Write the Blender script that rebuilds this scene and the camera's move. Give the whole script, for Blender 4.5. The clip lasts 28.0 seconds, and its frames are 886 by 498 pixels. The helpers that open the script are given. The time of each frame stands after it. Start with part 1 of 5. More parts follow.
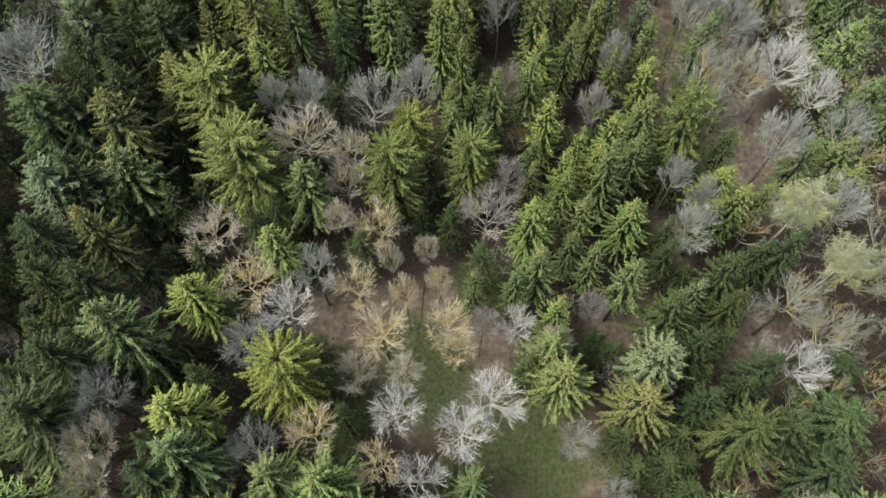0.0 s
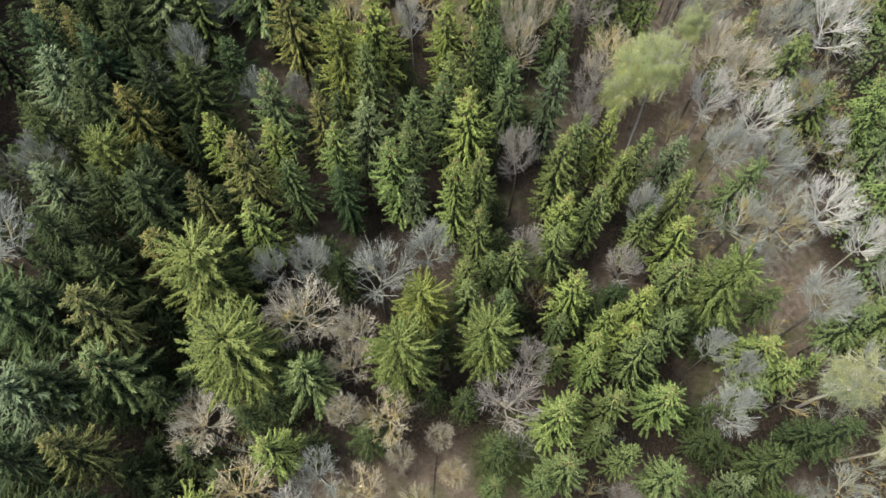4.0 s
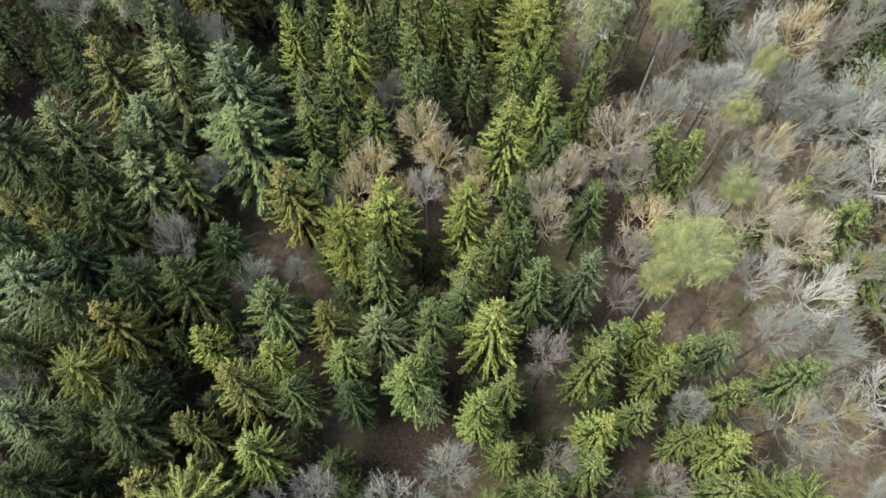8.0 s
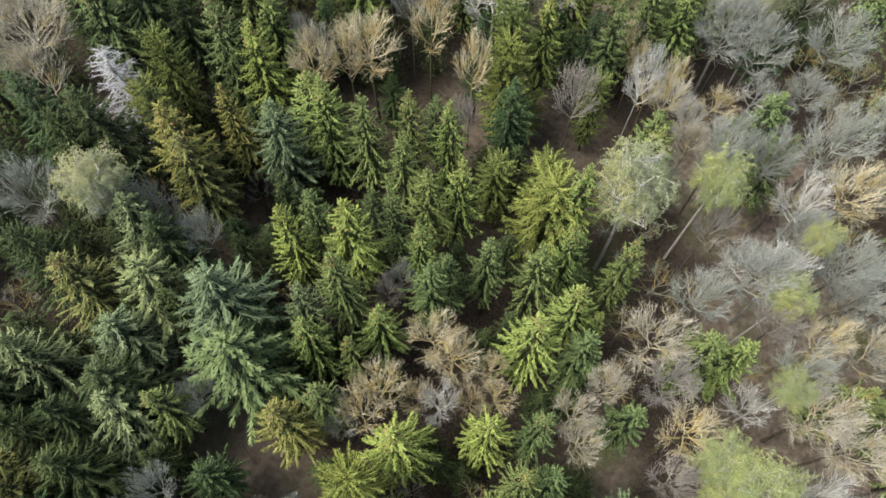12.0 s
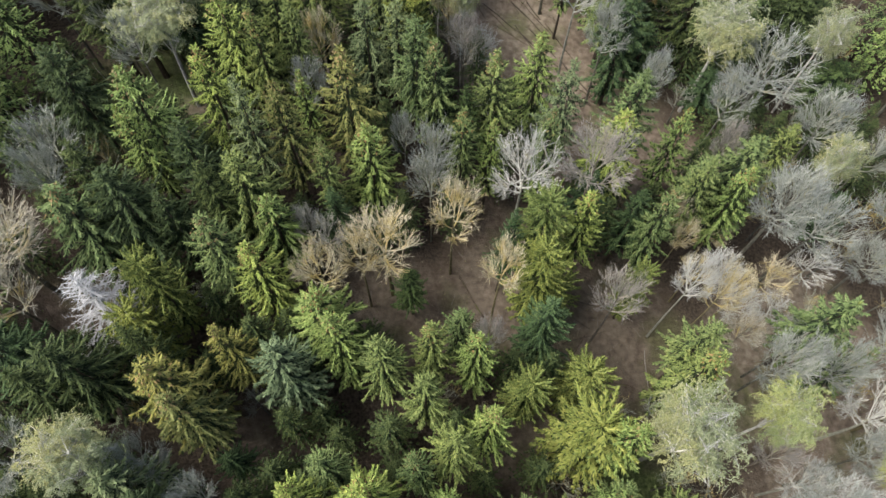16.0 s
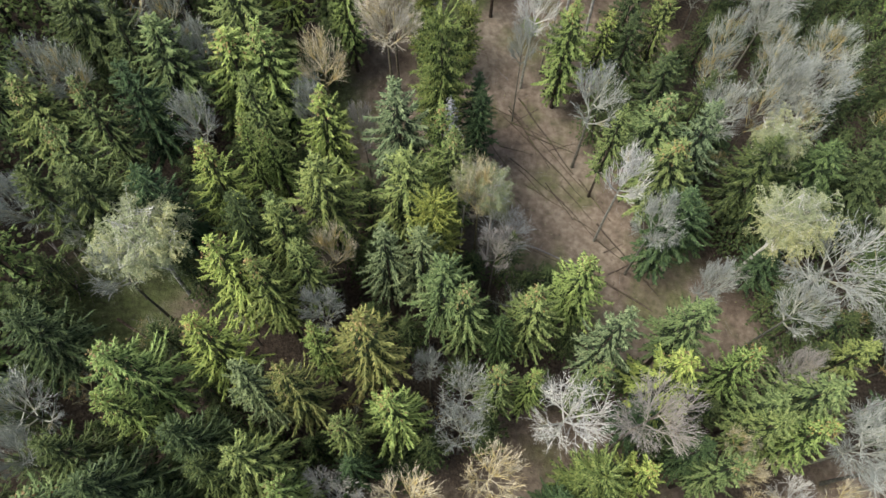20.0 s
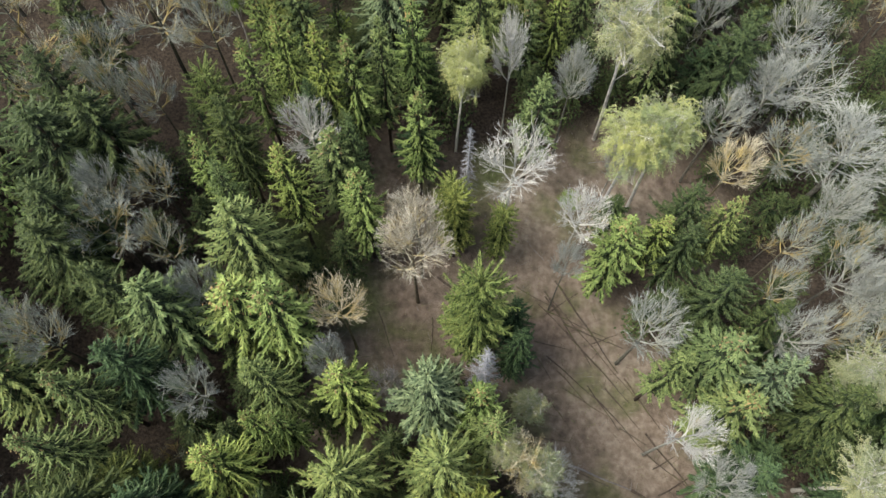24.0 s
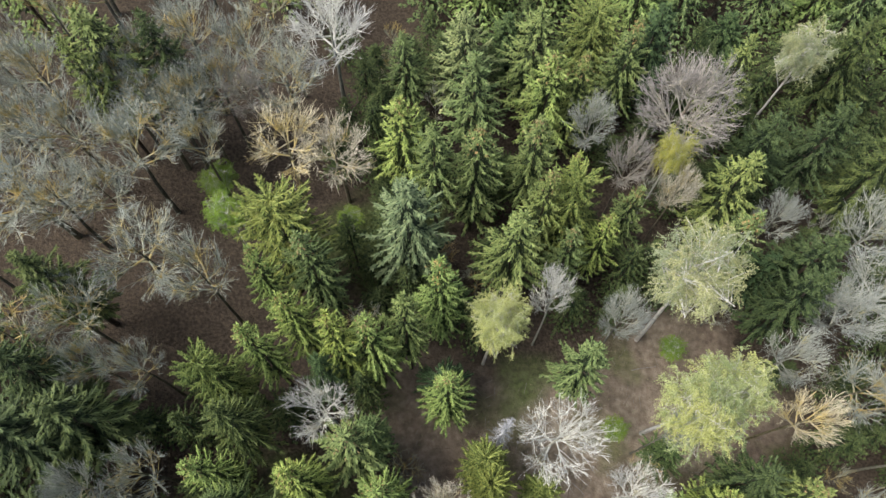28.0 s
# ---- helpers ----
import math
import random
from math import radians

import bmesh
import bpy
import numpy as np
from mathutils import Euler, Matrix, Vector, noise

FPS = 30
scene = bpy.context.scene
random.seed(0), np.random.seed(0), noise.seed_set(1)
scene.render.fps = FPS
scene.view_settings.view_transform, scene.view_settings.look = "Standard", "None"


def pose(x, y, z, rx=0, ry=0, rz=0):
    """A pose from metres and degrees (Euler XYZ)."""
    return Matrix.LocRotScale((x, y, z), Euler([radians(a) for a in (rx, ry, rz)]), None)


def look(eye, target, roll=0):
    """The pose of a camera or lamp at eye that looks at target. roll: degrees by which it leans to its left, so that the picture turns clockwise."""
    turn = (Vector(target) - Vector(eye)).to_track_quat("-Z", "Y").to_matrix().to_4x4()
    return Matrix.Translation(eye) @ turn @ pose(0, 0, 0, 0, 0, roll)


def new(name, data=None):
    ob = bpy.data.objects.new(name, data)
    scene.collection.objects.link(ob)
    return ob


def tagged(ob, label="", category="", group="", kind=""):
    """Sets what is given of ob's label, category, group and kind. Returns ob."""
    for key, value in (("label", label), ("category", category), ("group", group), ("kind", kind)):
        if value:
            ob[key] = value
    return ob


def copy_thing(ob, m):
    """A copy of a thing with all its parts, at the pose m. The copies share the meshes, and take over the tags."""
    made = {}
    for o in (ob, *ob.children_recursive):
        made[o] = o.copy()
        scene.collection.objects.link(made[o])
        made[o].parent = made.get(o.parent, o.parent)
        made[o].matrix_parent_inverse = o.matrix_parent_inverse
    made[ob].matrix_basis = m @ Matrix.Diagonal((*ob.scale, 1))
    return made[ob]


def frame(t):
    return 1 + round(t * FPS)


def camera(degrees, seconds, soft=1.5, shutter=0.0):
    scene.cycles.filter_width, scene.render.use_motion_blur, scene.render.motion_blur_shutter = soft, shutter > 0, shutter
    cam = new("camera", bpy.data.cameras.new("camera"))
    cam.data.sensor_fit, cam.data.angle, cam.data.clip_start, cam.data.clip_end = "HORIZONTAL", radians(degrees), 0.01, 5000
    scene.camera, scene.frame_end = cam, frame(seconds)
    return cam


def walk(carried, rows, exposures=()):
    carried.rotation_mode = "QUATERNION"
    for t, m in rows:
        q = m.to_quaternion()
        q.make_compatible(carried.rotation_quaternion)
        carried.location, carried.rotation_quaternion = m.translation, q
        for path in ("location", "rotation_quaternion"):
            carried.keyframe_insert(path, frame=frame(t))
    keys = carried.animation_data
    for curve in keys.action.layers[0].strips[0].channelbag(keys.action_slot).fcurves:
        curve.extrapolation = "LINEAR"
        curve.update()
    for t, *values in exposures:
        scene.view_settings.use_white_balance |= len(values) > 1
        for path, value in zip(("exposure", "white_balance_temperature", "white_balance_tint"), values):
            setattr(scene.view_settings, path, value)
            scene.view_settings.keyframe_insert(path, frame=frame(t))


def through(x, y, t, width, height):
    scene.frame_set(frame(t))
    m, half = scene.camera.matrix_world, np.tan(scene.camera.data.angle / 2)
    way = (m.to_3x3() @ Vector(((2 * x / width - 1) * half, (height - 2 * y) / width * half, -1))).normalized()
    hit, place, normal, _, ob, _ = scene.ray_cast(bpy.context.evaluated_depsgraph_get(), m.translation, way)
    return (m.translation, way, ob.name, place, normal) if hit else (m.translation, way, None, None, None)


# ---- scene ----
cam = camera(62.3, 28.0, soft=1.5)
METRES, EYE, TILT, LEAN, TURN = 165.0, 77.5, -65.5, 0.0, 0.0
ROWS = [
    (0.0, 0.0, 0.0, 0.0, 0.0, 0.0, -0.0),
    (0.5, -0.0011, 0.0059, 0.0145, 0.0, -0.06, 0.02),
    (1.0, -0.0025, 0.012, 0.0286, -0.04, -0.08, 0.05),
    (1.5, -0.0028, 0.0181, 0.0428, 0.02, -0.11, 0.09),
    (2.0, -0.0038, 0.0242, 0.0571, 0.0, -0.16, 0.12),
    (2.5, -0.0054, 0.0305, 0.0709, -0.05, -0.15, 0.13),
    (4.5, -0.0117, 0.0561, 0.1316, -0.17, -0.43, 0.14),
    (5.0, -0.0133, 0.0629, 0.1475, -0.19, -0.51, 0.17),
    (5.5, -0.0148, 0.0698, 0.1633, -0.2, -0.54, 0.2),
    (6.0, -0.0167, 0.0768, 0.1792, -0.25, -0.57, 0.21),
    (6.5, -0.0186, 0.0839, 0.1948, -0.3, -0.58, 0.22),
    (7.0, -0.021, 0.0909, 0.21, -0.44, -0.52, 0.23),
    (7.5, -0.0222, 0.0979, 0.2248, -0.41, -0.46, 0.29),
    (8.0, -0.0236, 0.1049, 0.2396, -0.43, -0.45, 0.3),
    (8.5, -0.0244, 0.1121, 0.2553, -0.4, -0.55, 0.3),
    (9.0, -0.0255, 0.1193, 0.2707, -0.4, -0.58, 0.34),
    (9.5, -0.027, 0.1266, 0.2861, -0.46, -0.59, 0.37),
    (10.0, -0.0281, 0.1339, 0.3016, -0.47, -0.61, 0.39),
    (10.5, -0.0292, 0.1412, 0.3168, -0.53, -0.59, 0.43),
    (11.0, -0.0301, 0.1486, 0.3329, -0.56, -0.67, 0.45),
    (11.5, -0.0311, 0.1559, 0.3487, -0.57, -0.7, 0.48),
    (12.0, -0.0324, 0.1633, 0.3644, -0.59, -0.68, 0.51),
    (12.5, -0.0338, 0.1708, 0.381, -0.62, -0.8, 0.55),
    (14.5, -0.0406, 0.2006, 0.4436, -0.73, -0.84, 0.63),
    (15.0, -0.0428, 0.2082, 0.4598, -0.79, -0.89, 0.65),
    (15.5, -0.0442, 0.2156, 0.4761, -0.77, -0.97, 0.7),
    (16.0, -0.0456, 0.2231, 0.4925, -0.74, -1.03, 0.74),
    (16.5, -0.047, 0.2305, 0.5087, -0.75, -1.07, 0.78),
    (17.0, -0.0486, 0.2378, 0.5253, -0.72, -1.13, 0.81),
    (17.5, -0.0508, 0.245, 0.5421, -0.74, -1.23, 0.85),
    (18.0, -0.0524, 0.2527, 0.5586, -0.74, -1.23, 0.9),
    (18.5, -0.054, 0.2603, 0.5754, -0.72, -1.32, 0.94),
    (19.0, -0.0558, 0.2679, 0.5923, -0.74, -1.34, 0.97),
    (19.5, -0.0579, 0.2759, 0.6091, -0.78, -1.33, 0.99),
    (20.0, -0.0596, 0.2837, 0.6266, -0.74, -1.4, 1.01),
    (20.5, -0.0613, 0.2915, 0.6439, -0.75, -1.46, 1.05),
    (21.0, -0.0632, 0.2997, 0.6616, -0.76, -1.58, 1.1),
    (21.5, -0.0652, 0.3078, 0.6788, -0.78, -1.64, 1.1),
    (23.5, -0.072, 0.3402, 0.7502, -0.7, -2.25, 1.07),
    (24.0, -0.0742, 0.3484, 0.768, -0.72, -2.35, 1.09),
    (24.5, -0.0766, 0.3567, 0.7862, -0.75, -2.49, 1.1),
    (25.0, -0.0784, 0.3649, 0.8042, -0.75, -2.56, 1.11),
    (25.5, -0.0804, 0.3732, 0.8219, -0.8, -2.58, 1.15),
    (26.0, -0.0822, 0.3813, 0.8389, -0.83, -2.52, 1.18),
    (26.5, -0.0841, 0.3894, 0.8564, -0.9, -2.53, 1.18),
    (27.0, -0.0852, 0.3973, 0.8733, -0.87, -2.53, 1.2),
    (27.5, -0.086, 0.4051, 0.8901, -0.83, -2.57, 1.22),
    (28.0, -0.0869, 0.413, 0.9062, -0.81, -2.57, 1.24),
]
walk(cam, [(t, pose(0, 0, EYE, TILT, LEAN, TURN) @ pose(METRES * x, METRES * y, METRES * z, 90 + pitch, roll, yaw)) for t, x, y, z, yaw, pitch, roll in ROWS],
     exposures=((0.0, 1.26), (5.0, 1.38), (12.0, 1.43), (20.0, 1.5), (28.0, 1.5)))

# ---- world and light: a bright overcast sky ----
SUN_HEIGHT, SUN_FROM = 54.0, 262.0
world = bpy.data.worlds.new("overcast_sky")
scene.world = world
world.use_nodes = True
wn, wl = world.node_tree.nodes, world.node_tree.links
sky = wn.new("ShaderNodeTexSky")
sky.sky_type = "NISHITA"
sky.sun_disc = False
sky.sun_elevation, sky.sun_rotation = radians(SUN_HEIGHT), radians(SUN_FROM)
sky.dust_density, sky.ozone_density, sky.air_density = 4.0, 1.0, 1.0
wn["Background"].inputs["Strength"].default_value = 0.055
wl.new(sky.outputs["Color"], wn["Background"].inputs["Color"])
sun = new("sun", bpy.data.lights.new("sun", "SUN"))
sun.data.energy, sun.data.angle, sun.data.color = 1.9, radians(42), (1.0, 0.985, 0.97)
a, e = radians(SUN_FROM), radians(SUN_HEIGHT)
sun.matrix_world = look((60 * math.sin(a) * math.cos(e), 60 * math.cos(a) * math.cos(e), 60 * math.sin(e)), (0, 0, 0))

# ---- materials ----


def material(name, rough=0.8, spec=0.2):
    mat = bpy.data.materials.new(name)
    mat.use_nodes = True
    nt = mat.node_tree
    bsdf = nt.nodes["Principled BSDF"]
    bsdf.inputs["Roughness"].default_value = rough
    bsdf.inputs["Specular IOR Level"].default_value = spec
    return mat, nt, bsdf


def noise_node(nt, scale, detail=3.0, space="Object"):
    co = nt.nodes.new("ShaderNodeTexCoord")
    tex = nt.nodes.new("ShaderNodeTexNoise")
    tex.inputs["Scale"].default_value = scale
    tex.inputs["Detail"].default_value = detail
    nt.links.new(co.outputs[space], tex.inputs["Vector"])
    return tex.outputs["Fac"]


def ramp(nt, fac, stops):
    r = nt.nodes.new("ShaderNodeValToRGB")
    while len(r.color_ramp.elements) < len(stops):
        r.color_ramp.elements.new(0.5)
    for el, (pos, col) in zip(r.color_ramp.elements, stops):
        el.position, el.color = pos, (*col, 1)
    nt.links.new(fac, r.inputs["Fac"])
    return r.outputs["Color"]


def mix(nt, kind, fac, one, two):
    m = nt.nodes.new("ShaderNodeMix")
    m.data_type, m.blend_type = "RGBA", kind
    for socket, value in ((m.inputs[0], fac), (m.inputs[6], one), (m.inputs[7], two)):
        if isinstance(value, (int, float)):
            socket.default_value = value
        elif isinstance(value, tuple):
            socket.default_value = (*value, 1)
        else:
            nt.links.new(value, socket)
    return m.outputs[2]


def foliage(name, dark, mid, light, rough=0.62, through=0.0):
    """Needles or leaves: varied leaf by leaf, in patches, and tree by tree."""
    mat, nt, bsdf = material(name, rough, 0.25)
    geo = nt.nodes.new("ShaderNodeNewGeometry")
    info = nt.nodes.new("ShaderNodeObjectInfo")
    leaf = ramp(nt, geo.outputs["Random Per Island"], [(0.0, dark), (0.55, mid), (1.0, light)])
    patch = ramp(nt, noise_node(nt, 0.9, 2.0), [(0.3, (0.8, 0.82, 0.8)), (0.7, (1.16, 1.14, 1.08))])
    c = mix(nt, "MULTIPLY", 1.0, leaf, patch)
    tree = ramp(nt, info.outputs["Random"], [(0.0, (0.8, 0.86, 0.92)), (0.5, (1.0, 1.0, 1.0)), (1.0, (1.2, 1.12, 0.95))])
    c = mix(nt, "MULTIPLY", 1.0, c, tree)
    nt.links.new(c, bsdf.inputs["Base Color"])
    if through:
        tl = nt.nodes.new("ShaderNodeBsdfTranslucent")
        nt.links.new(c, tl.inputs["Color"])
        mx = nt.nodes.new("ShaderNodeMixShader")
        mx.inputs[0].default_value = through
        out = nt.nodes["Material Output"]
        nt.links.new(bsdf.outputs[0], mx.inputs[1])
        nt.links.new(tl.outputs[0], mx.inputs[2])
        nt.links.new(mx.outputs[0], out.inputs["Surface"])
    return mat


def bark(name, dark, light, patch=None, scale=6.0, amount=0.5):
    mat, nt, bsdf = material(name, 0.85, 0.15)
    info = nt.nodes.new("ShaderNodeObjectInfo")
    c = ramp(nt, noise_node(nt, scale, 5.0), [(0.3, dark), (0.7, light)])
    if patch:
        spots = ramp(nt, noise_node(nt, 0.55, 4.0), [(0.62 - 0.3 * amount, (0, 0, 0)), (0.74 - 0.3 * amount, (1, 1, 1))])
        c = mix(nt, "MIX", spots, c, patch)
    tree = ramp(nt, info.outputs["Random"], [(0.0, (0.8, 0.8, 0.82)), (1.0, (1.15, 1.12, 1.06))])
    c = mix(nt, "MULTIPLY", 1.0, c, tree)
    nt.links.new(c, bsdf.inputs["Base Color"])
    bump = nt.nodes.new("ShaderNodeBump")
    bump.inputs["Strength"].default_value = 0.5
    nt.links.new(noise_node(nt, 14.0, 4.0), bump.inputs["Height"])
    nt.links.new(bump.outputs["Normal"], bsdf.inputs["Normal"])
    return mat


# tone: old needles, darkened as shade; then young shoots, brightened as lit bough ends
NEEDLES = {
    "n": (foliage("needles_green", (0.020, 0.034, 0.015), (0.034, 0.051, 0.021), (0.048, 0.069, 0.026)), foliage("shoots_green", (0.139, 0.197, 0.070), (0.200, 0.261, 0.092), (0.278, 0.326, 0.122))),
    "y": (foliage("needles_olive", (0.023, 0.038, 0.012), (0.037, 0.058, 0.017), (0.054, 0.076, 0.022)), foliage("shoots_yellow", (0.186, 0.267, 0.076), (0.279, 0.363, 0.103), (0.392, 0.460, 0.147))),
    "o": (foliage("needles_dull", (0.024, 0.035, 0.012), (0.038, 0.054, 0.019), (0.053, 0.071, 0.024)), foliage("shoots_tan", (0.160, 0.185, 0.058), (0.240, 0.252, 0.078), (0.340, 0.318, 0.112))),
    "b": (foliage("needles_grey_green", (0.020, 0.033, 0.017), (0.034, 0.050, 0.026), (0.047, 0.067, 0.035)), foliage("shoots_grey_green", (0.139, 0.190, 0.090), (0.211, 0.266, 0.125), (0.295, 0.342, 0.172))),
    # k: deep green, darkened further to imitate the dim sides of the view
    "k": (foliage("needles_deep_dimmed", (0.012, 0.023, 0.008), (0.020, 0.035, 0.012), (0.030, 0.047, 0.017)), foliage("shoots_deep_dimmed", (0.055, 0.084, 0.030), (0.082, 0.112, 0.039), (0.113, 0.145, 0.052))),
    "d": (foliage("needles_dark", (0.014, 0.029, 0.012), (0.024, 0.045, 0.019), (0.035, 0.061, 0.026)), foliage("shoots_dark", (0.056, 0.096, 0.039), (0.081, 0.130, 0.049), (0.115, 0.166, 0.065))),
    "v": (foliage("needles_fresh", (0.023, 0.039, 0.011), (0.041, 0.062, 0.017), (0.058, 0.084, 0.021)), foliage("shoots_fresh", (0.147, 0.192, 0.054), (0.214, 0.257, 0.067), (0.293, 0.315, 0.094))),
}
SPRUCE_BARK = bark("spruce_bark", (0.035, 0.027, 0.02), (0.11, 0.09, 0.07))
LICHEN = (0.63, 0.52, 0.23)
BARKS = {
    "g": bark("grey_bark", (0.257, 0.27, 0.229), (0.475, 0.49, 0.418), (0.399, 0.377, 0.194), amount=0.2),
    "t": bark("tan_bark", (0.34, 0.32, 0.235), (0.60, 0.57, 0.44), LICHEN, amount=0.35),
    "y": bark("lichen_bark", (0.46, 0.42, 0.29), (0.74, 0.67, 0.48), LICHEN, amount=0.62),
    "m": bark("mossy_bark", (0.27, 0.29, 0.225), (0.48, 0.50, 0.40), (0.46, 0.36, 0.14), amount=0.55),
    "w": bark("pale_bark", (0.48, 0.48, 0.44), (0.72, 0.72, 0.67), (0.425, 0.396, 0.243), amount=0.15),
    "p": bark("pinkish_bark", (0.266, 0.25, 0.207), (0.465, 0.441, 0.37), (0.399, 0.363, 0.247), amount=0.2),
}
TWIGS = {
    "g": bark("grey_twigs", (0.285, 0.305, 0.275), (0.475, 0.505, 0.455), scale=2.0),
    "t": bark("tan_twigs", (0.48, 0.45, 0.36), (0.70, 0.665, 0.55), (0.44, 0.37, 0.22), scale=2.0, amount=0.3),
    "y": bark("cream_twigs", (0.57, 0.525, 0.37), (0.80, 0.74, 0.55), (0.52, 0.43, 0.21), scale=2.0, amount=0.4),
    "m": bark("grey_green_twigs", (0.265, 0.295, 0.26), (0.44, 0.475, 0.425), (0.40, 0.35, 0.17), scale=2.0, amount=0.25),
    "w": bark("white_twigs", (0.5, 0.5, 0.46), (0.75, 0.755, 0.7), scale=2.0),
    "p": bark("pinkish_twigs", (0.29, 0.265, 0.24), (0.48, 0.45, 0.41), scale=2.0),
}
TRUNKS = {k: bark("trunk_" + n, lo, hi, scale=4.0) for k, n, lo, hi in (("m", "dark", (0.07, 0.066, 0.048), (0.18, 0.17, 0.12)), ("g", "grey", (0.095, 0.093, 0.075), (0.228, 0.225, 0.185)), ("t", "tan", (0.104, 0.088, 0.062), (0.247, 0.221, 0.159)), ("y", "mossy", (0.114, 0.103, 0.053), (0.275, 0.245, 0.141)), ("w", "pale", (0.209, 0.211, 0.176), (0.475, 0.48, 0.406)), ("p", "brown", (0.095, 0.083, 0.067), (0.209, 0.186, 0.15)))}
BIRCH_BARK = bark("birch_bark", (0.42, 0.41, 0.37), (0.74, 0.73, 0.68), (0.10, 0.09, 0.08), scale=3.0, amount=0.05)
CONES = foliage("spruce_cones", (0.17, 0.115, 0.05), (0.27, 0.19, 0.085), (0.36, 0.27, 0.13))
DEAD_WOOD = bark("dead_grey_wood", (0.26, 0.27, 0.28), (0.50, 0.51, 0.53), scale=5.0)
LOG_WOOD = bark("rotting_log", (0.075, 0.058, 0.043), (0.20, 0.16, 0.12), (0.13, 0.13, 0.06), scale=3.0, amount=0.35)
PALE_LOG = bark("bleached_log", (0.20, 0.18, 0.16), (0.42, 0.39, 0.35), scale=4.0)
LEAVES = {
    "l": foliage("leaves_light", (0.330, 0.375, 0.155), (0.405, 0.450, 0.190), (0.490, 0.525, 0.240), 0.55, 0.25),
    "p": foliage("leaves_pale", (0.276, 0.309, 0.163), (0.364, 0.393, 0.215), (0.464, 0.477, 0.273), 0.6, 0.25),
    "y": foliage("leaves_yellow", (0.333, 0.343, 0.085), (0.422, 0.421, 0.103), (0.526, 0.507, 0.145), 0.55, 0.25),
    "b": foliage("leaves_bright", (0.154, 0.264, 0.039), (0.218, 0.343, 0.051), (0.307, 0.421, 0.078), 0.55, 0.25),
}

# ---- ground: a hillside of leaf litter and moss ----


def lie(x, y):
    """Height of the slope."""
    cx, cy = x, y
    if abs(x) > 60:
        s = 1 if x > 0 else -1
        cx = s * (60 + 60 * math.tanh((abs(x) - 60) / 60))
    if y > 240:
        cy = 240 + 80 * math.tanh((y - 240) / 80)
    if y < -20:
        cy = -20 - 80 * math.tanh((-20 - y) / 80)
    return -6.5 + 0.05 * cy - 0.16 * cx


def ground_z(x, y):
    n = noise.noise(Vector((x * 0.09, y * 0.09, 0.3))) * 0.35 + noise.noise(Vector((x * 0.45, y * 0.45, 4.0))) * 0.10
    return lie(x, y) + n


def stretch(low, high, step, reach):
    mid = [low + step * i for i in range(int((high - low) / step) + 1)]
    far, d = [], step
    while d < reach:
        d *= 1.45
        far.append(d)
    return [low - v for v in reversed(far)] + mid + [mid[-1] + v for v in far]


def mesh_ob(name, verts, faces, mats, parent=None, slots=None, smooth=False, label=""):
    me = bpy.data.meshes.new(name)
    me.from_pydata(verts, [], faces)
    for m in mats:
        me.materials.append(m)
    if slots is not None:
        me.polygons.foreach_set("material_index", slots)
    if smooth:
        me.polygons.foreach_set("use_smooth", [True] * len(faces))
    ob = new(name, me)
    if parent:
        ob.parent = parent
    if label:
        ob["label"] = label
    return ob


GROUND, nt, bsdf = material("forest_floor", 0.95, 0.1)
litter = ramp(nt, noise_node(nt, 1.3, 10.0), [(0.28, (0.165, 0.130, 0.098)), (0.5, (0.270, 0.218, 0.166)), (0.72, (0.385, 0.320, 0.250))])
wide = ramp(nt, noise_node(nt, 0.09, 4.0), [(0.35, (0.80, 0.76, 0.74)), (0.65, (1.15, 1.16, 1.12))])
litter = mix(nt, "MULTIPLY", 1.0, litter, wide)
moss = ramp(nt, noise_node(nt, 1.9, 6.0), [(0.3, (0.09, 0.10, 0.04)), (0.7, (0.21, 0.22, 0.09))])
where = ramp(nt, noise_node(nt, 0.14, 6.0), [(0.52, (0, 0, 0)), (0.66, (0.8, 0.8, 0.8))])
c = mix(nt, "MIX", where, litter, moss)
# needle litter, its brown darkened to stand in for shade under the trees
shaded_duff = ramp(nt, noise_node(nt, 3.4, 7.0), [(0.3, (0.045, 0.036, 0.027)), (0.7, (0.12, 0.093, 0.068))])
kind = nt.nodes.new("ShaderNodeAttribute")
kind.attribute_name = "leaf_litter"
c = mix(nt, "MIX", kind.outputs["Fac"], shaded_duff, c)
kind = nt.nodes.new("ShaderNodeAttribute")
kind.attribute_name = "grass"
green = ramp(nt, noise_node(nt, 2.3, 7.0), [(0.3, (0.05, 0.075, 0.024)), (0.7, (0.15, 0.19, 0.065))])
c = mix(nt, "MIX", kind.outputs["Fac"], c, green)
nt.links.new(c, bsdf.inputs["Base Color"])
bump = nt.nodes.new("ShaderNodeBump")
bump.inputs["Strength"].default_value, bump.inputs["Distance"].default_value = 0.9, 0.12
nt.links.new(noise_node(nt, 5.0, 6.0), bump.inputs["Height"])
nt.links.new(bump.outputs["Normal"], bsdf.inputs["Normal"])

gx, gy = stretch(-70, 72, 1.2, 2600), stretch(-20, 244, 1.2, 2600)
verts = [(x, y, ground_z(x, y) if abs(x) < 120 and -100 < y < 330 else lie(x, y)) for y in gy for x in gx]
nx = len(gx)
faces = [(j * nx + i, j * nx + i + 1, (j + 1) * nx + i + 1, (j + 1) * nx + i) for j in range(len(gy) - 1) for i in range(nx - 1)]
